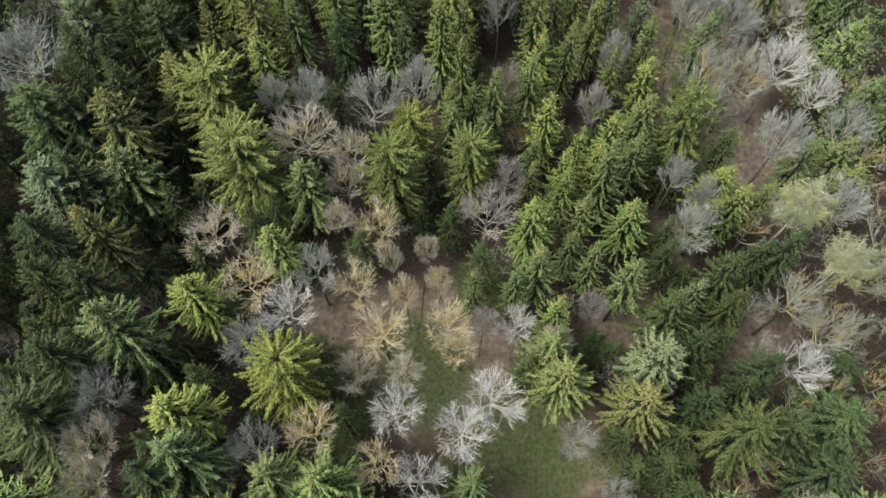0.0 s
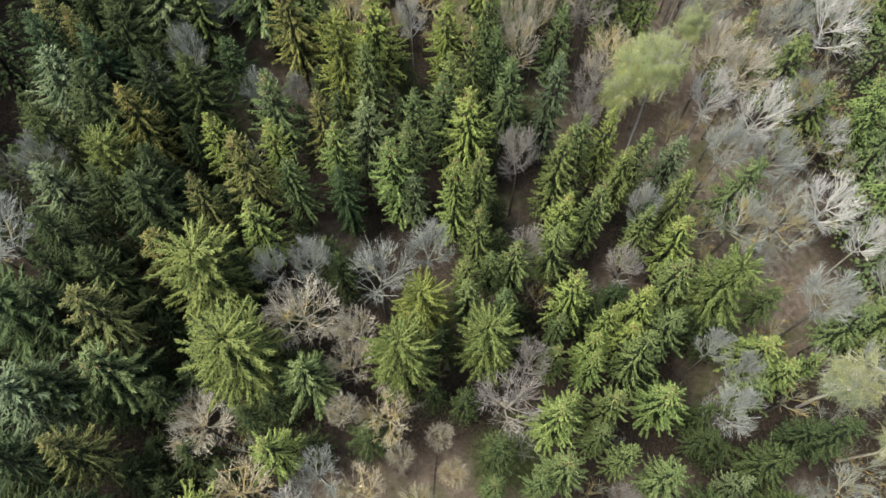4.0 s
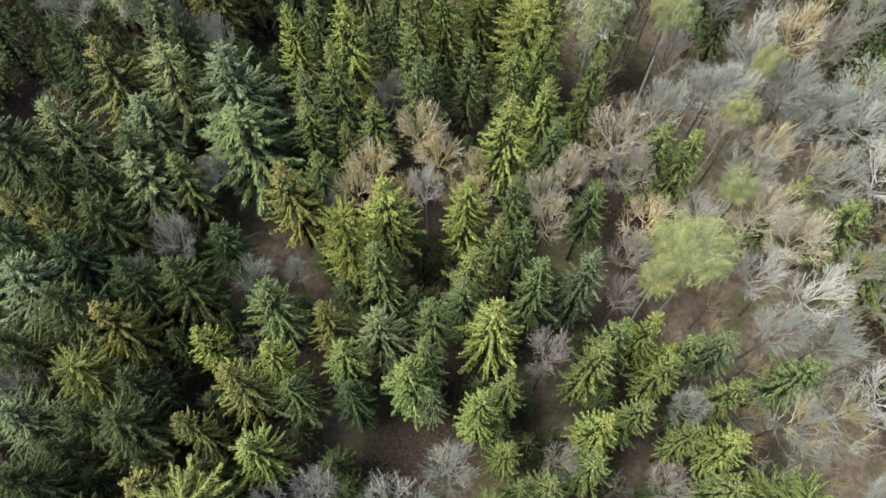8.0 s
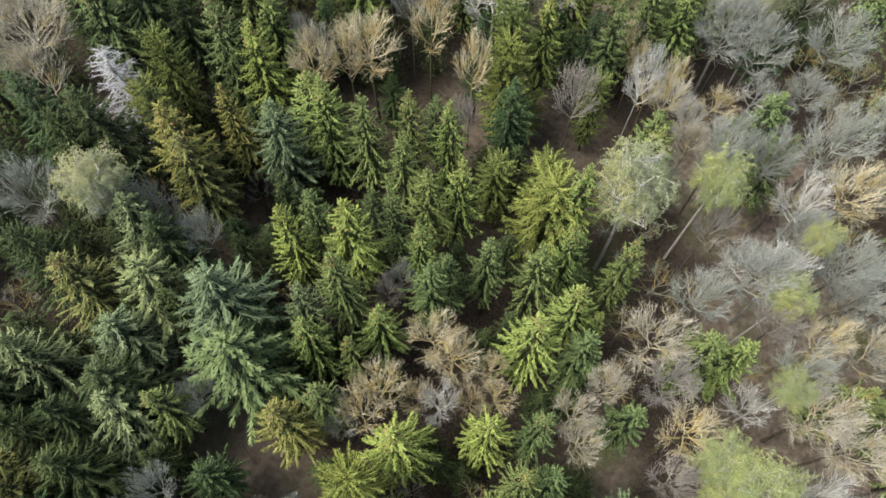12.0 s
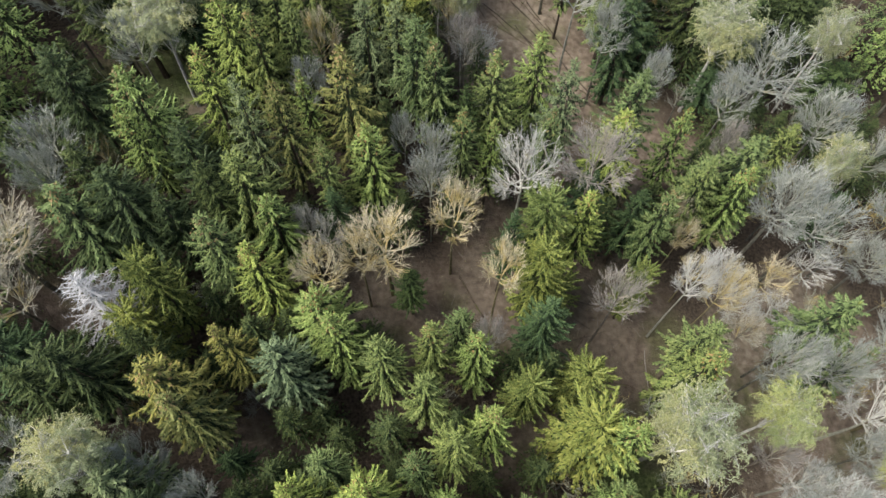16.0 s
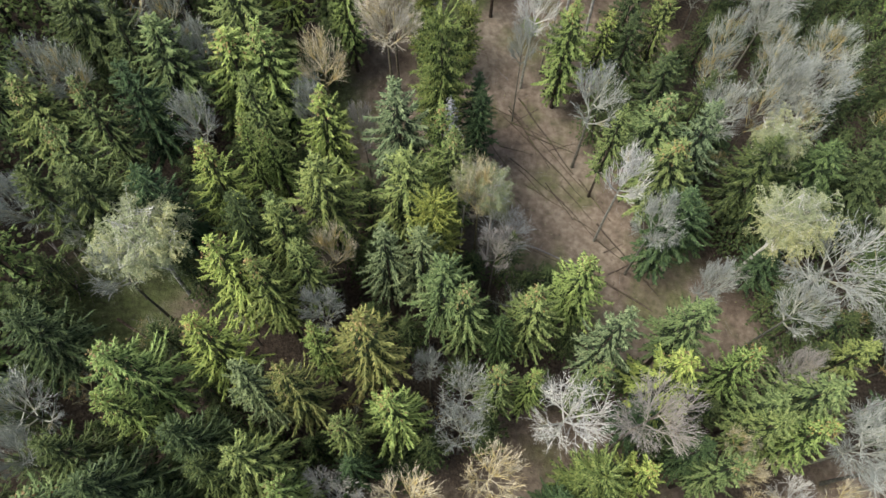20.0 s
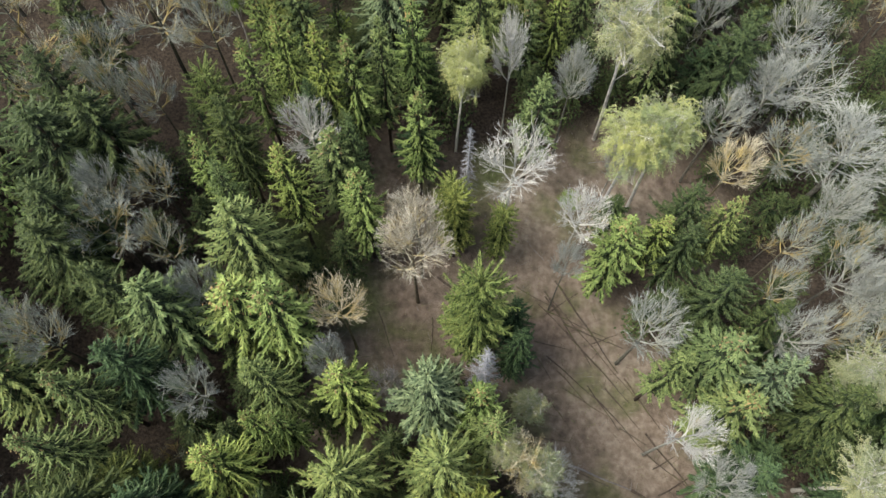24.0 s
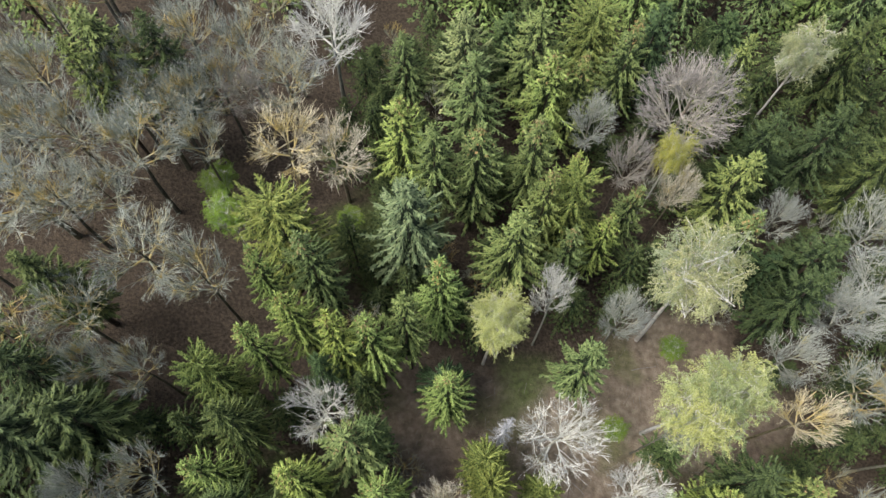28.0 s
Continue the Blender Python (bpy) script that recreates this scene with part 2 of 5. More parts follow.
# open glades where leaves and dry grass lie; brown needle litter elsewhere, darkened as forest shade
CLEARINGS = ((-14, 173.5, 4), (-12, 165, 5), (-8, 166, 4), (-1, 160, 10), (6, 150, 10), (14, 139, 9), (-4, 172, 8), (10, 178, 8), (2, 118, 9), (12, 112, 9), (-12, 116, 6), (24, 137, 4.5), (-40, 139, 5), (0, 24, 9), (10, 12, 8), (-10, 27, 6), (0, 48, 4), (-26, 80, 5), (-22, 76, 4), (44, 56, 6), (22, 28, 4), (39, 27, 4), (12, 78, 4), (16, 175, 6), (-16, 177, 4),
             (-17, 163, 4), (-15, 158, 5), (-20, 157, 4), (-5, 167, 5), (7, 178, 5), (-8, 176, 4), (18, 176, 4), (-22, 147, 2.5), (8, 181, 5), (16, 171, 4),
             (4, 103, 3), (0.5, 100, 2.5), (-44, 113, 5), (-25, 100, 3), (8, 63, 2.5), (10, 57, 2.5), (-14, 57.6, 2), (19, 53, 2.5), (30, 42, 2.5), (21, 28.6, 2.5), (-12, 28, 3))
LEAF_WOODS = ((38, 90, 12), (36, 110, 11), (36, 70, 12), (41, 50, 6))
ground = mesh_ob("ground", verts, faces, [GROUND], smooth=True)
share = ground.data.attributes.new("leaf_litter", "FLOAT", "POINT")
share.data.foreach_set("value", [max(0.0, min(1.0, max((r + 2.5 - math.hypot(v[0] - cx, v[1] - cy)) / 4 for cx, cy, r in CLEARINGS + LEAF_WOODS) + noise.noise(Vector(v) * 0.3) * 0.6)) * (0.6 if 98 < v[1] < 126 and v[0] < 22 else 1.0) for v in verts])
GRASSES = ((-2, 22, 6), (8, 14, 6), (12, 11, 5), (-12, 18, 5), (6, 33, 4), (-22, 194, 4), (-5, 179, 2.5), (-17, 196, 4), (-27, 168, 4), (-21, 163, 3), (13, 97, 4), (4, 138, 3), (-34, 76, 4), (-42, 138, 6), (-38, 142, 4))
share = ground.data.attributes.new("grass", "FLOAT", "POINT")
share.data.foreach_set("value", [max(0.0, min(0.85, max((r + 1.5 - math.hypot(v[0] - cx, v[1] - cy)) / 3.5 for cx, cy, r in GRASSES) + noise.noise(Vector(v) * 0.5) * 0.7)) for v in verts])
tagged(ground, "sloping forest floor of brown leaf litter and moss", "ground", kind="structure")

# ---- tree building ----


class Build:
    """Vertices, faces and material slots of one mesh."""

    def __init__(self):
        self.v, self.f, self.s = [], [], []

    def blade(self, p, d, length, width, rng, slot=0, sag=0.0, wild=0.55):
        """A thin pointed twig."""
        side = d.cross(Vector((rng.uniform(-wild, wild), rng.uniform(-wild, wild), 1))).normalized() * (width / 2)
        q = p + d * (length * 0.45)
        tip = p + d * length - Vector((0, 0, sag * length))
        n = len(self.v)
        self.v += [p, q + side, tip, q - side]
        self.f.append((n, n + 1, n + 2, n + 3))
        self.s.append(slot)

    def sliver(self, p, tip, width, rng, slot=0):
        d = tip - p
        side = d.cross(Vector((rng.uniform(-1, 1), rng.uniform(-1, 1), rng.uniform(-1, 1)))).normalized() * (width / 2)
        n = len(self.v)
        self.v += [p + side, p - side, tip]
        self.f.append((n, n + 1, n + 2))
        self.s.append(slot)

    def tube(self, pts, radii, sides=5, slot=0):
        n = len(self.v)
        for i, (p, r) in enumerate(zip(pts, radii)):
            d = (pts[min(i + 1, len(pts) - 1)] - pts[max(i - 1, 0)]).normalized()
            u = d.cross(Vector((0.31, 0.87, 0.11))).normalized()
            w = d.cross(u)
            for k in range(sides):
                b = 2 * math.pi * k / sides
                self.v.append(p + (u * math.cos(b) + w * math.sin(b)) * r)
        for i in range(len(pts) - 1):
            for k in range(sides):
                k2 = (k + 1) % sides
                self.f.append((n + i * sides + k, n + i * sides + k2, n + (i + 1) * sides + k2, n + (i + 1) * sides + k))
                self.s.append(slot)
        self.f.append(tuple(n + (len(pts) - 1) * sides + k for k in range(sides)))
        self.s.append(slot)

    def done(self, name, mats, parent=None, label=""):
        return mesh_ob(name, self.v, self.f, mats, parent, self.s, label=label)


UP = Vector((0, 0, 1))
HIGH, WIDE = 20.0, 3.0  # a spruce's size before it is scaled


def spruce_parts(seed, plump=1.0, density=1.0, bushy=False, base=2.6):
    """Trunk, crown and top shoot of one spruce; a bushy one has a rounded head of rising boughs."""
    rng = random.Random(seed)
    lean = Vector((rng.uniform(-0.25, 0.25), rng.uniform(-0.25, 0.25), 0))
    trunk, crown, leader = Build(), Build(), Build()

    def axis(z):
        return Vector((0, 0, z)) + lean * (z / HIGH) ** 2

    zs = [-0.4, 0.5, 3, 7, 11, 15, 18, HIGH - 0.4]
    trunk.tube([axis(z) for z in zs], [0.30, 0.24, 0.21, 0.17, 0.13, 0.08, 0.045, 0.015], 7)
    z, turn = base, rng.uniform(0, 6)
    while z < HIGH - 0.2:
        top = HIGH - z
        tier = rng.uniform(0.86, 1.1) if top > 2 else 1.0
        reach = WIDE * plump * (min(1.0, (top / 8.5) ** 0.8) + 0.02 * max(0.0, top - 8.5)) * tier
        if bushy:
            reach = WIDE * plump * math.sqrt(max(0.04, 1 - (1 - min(1.0, (top + 0.3) / 6.5)) ** 2)) * tier
        if z < base + 3.4:
            reach *= 0.6 + 0.4 * (z - base) / 3.4
        count = (8 if top > 6 else 7 if top > 2 else 5) + (2 if bushy else 0)
        for k in range(count):
            turn += 2 * math.pi / count + rng.uniform(-0.3, 0.3)
            L = max(0.3, reach * rng.uniform(0.62, 1.18))
            if rng.random() < 0.08:
                L *= 0.6
            rise = 0.75 - 1.1 * min(1, top / 7.0) - 0.16 * max(0.0, min(1, (top - 7) / 6)) + rng.uniform(-0.16, 0.16)
            curl = 0.30 if top > 3 else 0.05
            if bushy:
                rise, curl = 0.55 - 0.65 * min(1, top / 8.0) + rng.uniform(-0.2, 0.2), 0.25
            flat = Vector((math.cos(turn), math.sin(turn), 0))
            bend = Vector((-flat.y, flat.x, 0)) * rng.uniform(-0.16, 0.16)
            foot = axis(z + rng.uniform(-0.2, 0.2))

            def at(s):
                return foot + flat * (L * s) + bend * (L * s * s) + UP * (L * (rise * s * 0.85 + (curl - 0.12) * s * s))

            steps = max(4, int(min(27, L / 0.1) * density))
            if top > 10:
                steps = int(steps * 0.5)
            wide = 0.092 if top < 10 else 0.19
            for i in range(steps):
                s = (i + 0.6) / steps
                if s < 0.2 and L > 1.2:
                    continue
                p = at(s)
                d = (at(min(1.04, s + 0.05)) - at(s - 0.05)).normalized()
                side = d.cross(UP).normalized()
                span = (0.54 - 0.22 * s) * min(1.0, 0.5 + L / 4.0)
                # outer and upper blades take the bright slot, imitating light from above
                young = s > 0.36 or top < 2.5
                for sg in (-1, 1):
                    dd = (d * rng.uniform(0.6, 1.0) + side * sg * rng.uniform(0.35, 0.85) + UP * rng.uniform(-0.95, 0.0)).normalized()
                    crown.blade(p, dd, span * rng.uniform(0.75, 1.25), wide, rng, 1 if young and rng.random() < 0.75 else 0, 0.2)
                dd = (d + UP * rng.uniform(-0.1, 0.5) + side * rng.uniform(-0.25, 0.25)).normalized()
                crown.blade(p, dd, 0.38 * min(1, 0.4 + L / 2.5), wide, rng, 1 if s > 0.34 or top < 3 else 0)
                # hanging blades beneath the bough stay dark, shade put into their colour
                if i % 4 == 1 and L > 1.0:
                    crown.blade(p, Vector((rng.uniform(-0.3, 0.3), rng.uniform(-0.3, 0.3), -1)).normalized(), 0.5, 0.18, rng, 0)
            end = at(0.9)
            d = (at(1.02) - end).normalized()
            crown.blade(end, d, 0.42 * min(1, 0.35 + L / 2.5), 0.12, rng, 1)
        z += (0.84 if top > 9 else 0.72 if top > 3 else 0.48) * rng.uniform(0.9, 1.1)
    for _ in range(7):
        d = Vector((rng.uniform(-0.5, 0.5), rng.uniform(-0.5, 0.5), 1)).normalized()
        leader.blade(axis(HIGH - 0.55), d, 0.5, 0.09, rng, 0)
    leader.blade(axis(HIGH - 0.6), UP, 0.75, 0.10, rng, 0)
    cones = Build()
    for _ in range(70):
        top = 0.25 + 3.2 * rng.random() ** 1.3
        turn, out = rng.uniform(0, 6.3), rng.uniform(0.45, 1.0)
        L = WIDE * plump * (top / 7.5) ** 0.8 * out
        p = axis(HIGH - top) + Vector((math.cos(turn) * L, math.sin(turn) * L, 0.45 * L))
        d = Vector((math.cos(turn) * 0.5, math.sin(turn) * 0.5, rng.uniform(-1.0, -0.3))).normalized()
        cones.blade(p, d, rng.uniform(0.2, 0.32), 0.13, rng, 0)
    return trunk, crown, leader, cones


def dead_spruce_parts(seed):
    rng = random.Random(seed)
    trunk, limbs, twigs = Build(), Build(), Build()
    zs = [-0.4, 0.5, 4, 9, 14, 18, HIGH]
    trunk.tube([Vector((0, 0, z)) for z in zs], [0.26, 0.22, 0.19, 0.14, 0.09, 0.05, 0.012], 7)
    z, turn = 3.5, 0.0
    while z < HIGH - 0.3:
        top = HIGH - z
        reach = WIDE * min(1.0, (top / 12.0) ** 0.7)
        for k in range(6):
            turn += 1.05 + rng.uniform(-0.3, 0.3)
            L = max(0.25, reach * rng.uniform(0.6, 1.1))
            flat = Vector((math.cos(turn), math.sin(turn), 0))
            foot = Vector((0, 0, z + rng.uniform(-0.2, 0.2)))
            rise = 0.5 - 0.75 * min(1, top / 7)
            pts = [foot + flat * (L * s) + UP * (L * (rise * s - 0.12 * s * s)) for s in (0, 0.35, 0.7, 1.0)]
            limbs.tube(pts, [0.055, 0.045, 0.032, 0.01], 3)
            for i in range(int(5 + L * 7)):
                s = rng.uniform(0.15, 1.0)
                p = foot + flat * (L * s) + UP * (L * (rise * s - 0.12 * s * s))
                sg = rng.choice((-1, 1))
                side = Vector((-flat.y, flat.x, 0)) * sg
                d = (flat * 0.7 + side * rng.uniform(0.3, 1) + UP * rng.uniform(-0.9, 0.0)).normalized()
                twigs.sliver(p, p + d * rng.uniform(0.25, 0.6), 0.036, rng)
        z += 0.6
    return trunk, limbs, twigs


BROAD_HIGH, BROAD_WIDE = 17.0, 2.8  # a bare tree's size before it is scaled


def broad_parts(seed, low=0.5, limbs_n=8, spread=1.0, fine=1.0, stout=1.0):
    """Trunk, boughs and twigs of a leafless tree with a rounded crown."""
    rng = random.Random(seed)
    trunk, boughs = Build(), []
    lean = Vector((rng.uniform(-0.5, 0.5), rng.uniform(-0.5, 0.5), 0))
    base = BROAD_HIGH * low
    half = (BROAD_HIGH - base) / 2
    heart = base + half

    def stem(z):
        k = z / BROAD_HIGH
        return Vector((0, 0, z)) + lean * k * k + Vector((0.15 * math.sin(3.1 * k + seed), 0.15 * math.cos(4.3 * k + seed), 0)) * min(1, k * 2)

    def shell(turn, lift, share):
        """A point of the crown: its bearing, its height from -1 to 1, and how far out it lies."""
        r = BROAD_WIDE * spread * math.sqrt(max(0.02, 1 - lift * lift)) * share
        return stem(heart) + Vector((math.cos(turn) * r, math.sin(turn) * r, half * lift * (0.55 + 0.45 * share)))

    top = BROAD_HIGH * 0.9
    zs = [-0.4, 0.4, 3, 6, 9, 11.5, 13.5, top]
    trunk.tube([stem(z) for z in zs], [0.24, 0.19, 0.165, 0.14, 0.115, 0.085, 0.055, 0.02], 7)
    turn = rng.uniform(0, 6)
    for k in range(limbs_n + 1):
        u = (k + 0.5) / limbs_n
        turn += 2.4 + rng.uniform(-0.3, 0.3)
        lift = -0.45 + 1.3 * u + rng.uniform(-0.1, 0.1)
        p1 = shell(turn, min(0.93, lift), rng.uniform(0.72, 0.95))
        if k == limbs_n:
            lift, p1 = 0.9, shell(turn, 0.9, 0.35)
        p0 = stem(max(base - 1.5, p1.z - rng.uniform(2.2, 3.6)))
        out = Vector((p1.x - p0.x, p1.y - p0.y, 0))
        mid = (p0 + p1) / 2 + out * 0.16 - UP * 0.25 + Vector((rng.uniform(-0.3, 0.3), rng.uniform(-0.3, 0.3), 0))
        bough, twigs = Build(), Build()

        def limb(s):
            return p0 * (1 - s) ** 2 + mid * (2 * s * (1 - s)) + p1 * s * s

        thick = 0.072 * stout * (1.15 - 0.5 * u)
        bough.tube([limb(s) for s in (0, 0.25, 0.5, 0.75, 1)], [thick, thick * 0.8, thick * 0.62, thick * 0.42, 0.015], 4)
        fork = stem(base + half * 0.15)
        for i in range(int(24 * fine)):
            a0 = limb(0.2 + 0.78 * rng.random())
            goal = shell(turn + rng.gauss(0, 0.6 if k < limbs_n else 2.0), max(-0.8, min(0.98, lift + rng.gauss(0.06, 0.34))), rng.uniform(0.82, 1.06) * (1 if rng.random() < 0.8 else 0.6))
            way = (goal - a0) * 0.75 + (a0 - fork).normalized() * 0.5
            if way.length > 2.7:
                way *= 2.7 / way.length
            if way.length < 0.6:
                way = (a0 - fork).normalized() * 0.7
            a1 = a0 + way * 0.5 - UP * 0.08 + Vector((rng.uniform(-0.08, 0.08), rng.uniform(-0.08, 0.08), 0))
            a2 = a0 + way + UP * 0.1
            bough.tube([a0, a1, a2], [thick * 0.40, thick * 0.27, 0.009], 3)
            for j in range(6 if stout > 1.1 else 8):
                q = rng.uniform(0.2, 1.0)
                b0 = a0.lerp(a1, q * 2) if q < 0.5 else a1.lerp(a2, q * 2 - 1)
                out = ((a2 - a1).normalized() * 0.6 + (b0 - fork).normalized() * 0.7)
                dd = (out + Vector((rng.gauss(0, 0.33), rng.gauss(0, 0.33), rng.gauss(0.05, 0.3)))).normalized()
                b1 = b0 + dd * rng.uniform(0.45, 1.05)
                twigs.sliver(b0, b1, 0.038, rng)
                for _ in range(2):
                    c0 = b0.lerp(b1, rng.uniform(0.25, 0.95))
                    c1 = c0 + (dd + Vector((rng.gauss(0, 0.42), rng.gauss(0, 0.42), rng.gauss(0.05, 0.38)))).normalized() * rng.uniform(0.25, 0.6)
                    twigs.sliver(c0, c1, 0.024, rng)
        boughs.append((bough, twigs))
    return trunk, boughs


def birch_parts(seed, low, limbs_n, spread, stout=1.0, even=0.3):
    """Trunk, rising white boughs, and the leaves on their hanging strands."""
    rng = random.Random(seed)
    trunk, boughs = Build(), []
    base = BROAD_HIGH * low
    half = (BROAD_HIGH - base) / 2
    lean = Vector((rng.uniform(-0.6, 0.6), rng.uniform(-0.6, 0.6), 0))
    def stem(z):
        k = z / BROAD_HIGH
        return Vector((0.14 * math.sin(3.3 * k + seed), 0.14 * math.cos(4.1 * k + seed), z)) + lean * k * k
    zs = [-0.4, 0.4, 3, 6, 9, 11.5, 13.5, 15.5]
    trunk.tube([stem(z) for z in zs], [0.22, 0.17, 0.15, 0.13, 0.105, 0.08, 0.05, 0.02], 7)
    turn = rng.uniform(0, 6)
    for k in range(limbs_n):
        u = (k + 0.5) / limbs_n
        turn += 2.4 + rng.uniform(-0.35, 0.35)
        lift = -0.5 + 1.45 * u
        far = BROAD_WIDE * spread * math.sqrt(max(0.05, 1 - min(0.97, lift) ** 2)) * rng.uniform(0.7, 1.08)
        flat = Vector((math.cos(turn), math.sin(turn), 0))
        p1 = stem(base + half) + flat * far + UP * (half * lift)
        p0 = stem(max(base - 2.0, p1.z - rng.uniform(2.6, 4.2)))
        mid = p0.lerp(p1, 0.55) + flat * (far * 0.05) + UP * rng.uniform(0.2, 0.7) + Vector((-flat.y, flat.x, 0)) * rng.uniform(-0.5, 0.5)
        wood, leaves = Build(), Build()
        def limb(s):
            return p0 * (1 - s) ** 2 + mid * (2 * s * (1 - s)) + p1 * s * s
        thick = 0.085 * stout * (1.15 - 0.45 * u)
        wood.tube([limb(s) for s in (0, 0.25, 0.5, 0.75, 1)], [thick, thick * 0.8, thick * 0.6, thick * 0.4, 0.015], 4)
        for i in range(24):
            s = 0.2 + 0.8 * (i + rng.random()) / 24
            fork = a0 = limb(min(1.0, s))
            if even > 0:
                ring, high = rng.uniform(0, 6.3), rng.uniform(-0.4, 0.9)
                a0 = a0.lerp(stem(base + half) + Vector((math.cos(ring), math.sin(ring), 0)) * (BROAD_WIDE * spread * 0.7 * math.sqrt(1 - high * high)) + UP * (half * high), even)
            side = Vector((-flat.y, flat.x, 0)) * rng.gauss(0, 1.0)
            way = (flat * rng.uniform(0.2, 0.9) + side + UP * rng.uniform(0.1, 0.8)).normalized() * rng.uniform(0.6, 1.7)
            a1, a2 = a0 + way * 0.5 + UP * 0.08, a0 + way
            leaves.tube([fork, a0, a1, a2], [0.036 * stout, 0.03 * stout, 0.022 * stout, 0.006], 3, 1)
            for j in range(9):
                b0 = a0.lerp(a2, 0.15 + 0.85 * rng.random())
                run = (way.normalized() * 0.5 + Vector((rng.gauss(0, 0.5), rng.gauss(0, 0.5), 0)))
                run = run.normalized() * rng.uniform(0.25, 0.75)
                fall = rng.uniform(0.3, 1.0)
                for q in range(18):
                    v = (q + rng.random()) / 18
                    c0 = b0 + run * v + UP * (0.05 - fall * v * v) + Vector((rng.gauss(0, 0.045), rng.gauss(0, 0.045), 0))
                    d = (run.normalized() + Vector((rng.uniform(-1, 1), rng.uniform(-1, 1), rng.uniform(-0.9, 0.1)))).normalized()
                    leaves.blade(c0, d, rng.uniform(0.065, 0.12), 0.05, rng, wild=0.9)
        boughs.append((wood, leaves))
    return trunk, boughs

def park(name):
    """An empty thing to build on; removed once its copies stand."""
    return new(name)


MODELS = {}


def dress(ob, mats):
    """Gives one object its own materials, so that alike trees of several tones share a mesh."""
    for slot, mat in zip(ob.material_slots, mats):
        slot.link = "OBJECT"
        slot.material = mat
    return ob

def stuff(ob):
    """Marks a joined part that is too fine to pick apart."""
    ob["kind"] = "stuff"
    return ob

def shared(key, build, name, mats, parent, label=""):
    """A part on a mesh that is built once for all tones."""
    if ("mesh", key) not in MODELS:
        ob = build.done(name, mats, parent)
        MODELS[("mesh", key)] = ob.data
    else:
        ob = new(name, MODELS[("mesh", key)])
        ob.parent = parent
    if label:
        ob["label"] = label
    return dress(ob, mats)

def spruce_model(variant, tone):
    key = ("spruce", variant, tone)
    if key not in MODELS:
        src = ("spruce_shape", variant)
        if src not in MODELS:
            MODELS[src] = spruce_parts(11 + variant, (1.0, 0.94, 1.06, 0.9, 1.0, 1.0, 1.06)[variant], bushy=variant > 4, base=(6.5, 5.5, 7.0, 4.0, 6.0, 3.0, 3.5)[variant])
        trunk, crown, leader, cones = MODELS[src]
        root = park("young_spruce" if tone == "d" else "bushy_conifer" if tone == "v" else "spruce")
        shared((variant, "trunk"), trunk, "trunk", [SPRUCE_BARK], root)
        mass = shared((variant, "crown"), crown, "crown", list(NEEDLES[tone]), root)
        shared((variant, "leader"), leader, "leading_shoot", [NEEDLES[tone][1]], mass)
        if tone in "yo" or (tone == "n" and variant in (1, 3)):
            stuff(shared((variant, "cones"), cones, "coned_top", [CONES], mass, "tan hanging cones near the top"))
        MODELS[key] = root
    return MODELS[key]

def broad_model(variant, tone):
    key = ("bare", variant, tone)
    if key not in MODELS:
        src = ("bare_shape", variant)
        if src not in MODELS:
            low, n, spread, fine, stout = ((0.62, 8, 1.0, 1, 1), (0.57, 8, 1.0, 1, 1), (0.66, 7, 1.05, 1, 1), (0.59, 9, 0.95, 1, 1), (0.62, 8, 1.0, 0.9, 1.15), (0.56, 8, 1.05, 0.85, 1.2), (0.6, 9, 1.0, 0.8, 1.25))[variant]
            MODELS[src] = broad_parts(41 + variant, low, n, spread, fine, stout)
        trunk, boughs = MODELS[src]
        root = park("bare_tree")
        shared(("bare", variant), trunk, "trunk", [TRUNKS[tone]], root)
        for k, (wood, twigs) in enumerate(boughs):
            bough = shared(("bare", variant, k), wood, "bough", [BARKS[tone]], root)
            stuff(shared(("bare", variant, k, "twigs"), twigs, "twig_spray", [TWIGS[tone]], bough))
        MODELS[key] = root
    return MODELS[key]


def leafy_model(variant, tone):
    key = ("leafy", variant, tone)
    if key not in MODELS:
        src = ("leafy_shape", variant)
        if src not in MODELS:
            low, n, spread, stout, even = ((0.58, 9, 1.0, 0.28, 0.55), (0.54, 10, 1.05, 0.26, 0.55), (0.6, 9, 0.95, 0.28, 0.55), (0.57, 9, 1.05, 0.42, 0.55), (0.55, 9, 1.0, 0.45, 0.55))[variant]
            MODELS[src] = birch_parts(71 + variant, low, n, spread, stout, even)
        trunk, boughs = MODELS[src]
        root = park("birch")
        shared(("leafy", variant), trunk, "trunk", [BIRCH_BARK], root)
        for k, (wood, leaves) in enumerate(boughs):
            bough = shared(("leafy", variant, k), wood, "bough", [BIRCH_BARK], root)
            stuff(shared(("leafy", variant, k, "leaves"), leaves, "leaf_spray", [LEAVES[tone], BIRCH_BARK], bough, "fresh spring leaves"))
        MODELS[key] = root
    return MODELS[key]


def dead_model():
    if "dead" not in MODELS:
        trunk, limbs, twigs = dead_spruce_parts(91)
        root = park("dead_spruce")
        trunk.done("trunk", [DEAD_WOOD], root)
        stuff(limbs.done("branch_skeleton", [DEAD_WOOD], root))
        stuff(twigs.done("twig_crown", [DEAD_WOOD], root))
        MODELS["dead"] = root
    return MODELS["dead"]


luck = random.Random(7)
PLACED = []


def stand(model, x, y, sx, sz, label, category, group):
    turn = luck.uniform(0, 360)
    m = pose(x, y, ground_z(x, y) - 0.05, luck.uniform(-0.8, 0.8), luck.uniform(-0.8, 0.8), turn) @ Matrix.Diagonal((sx, sx, sz, 1))
    PLACED.append((x, y))
    return tagged(copy_thing(model, m), label, category, group)


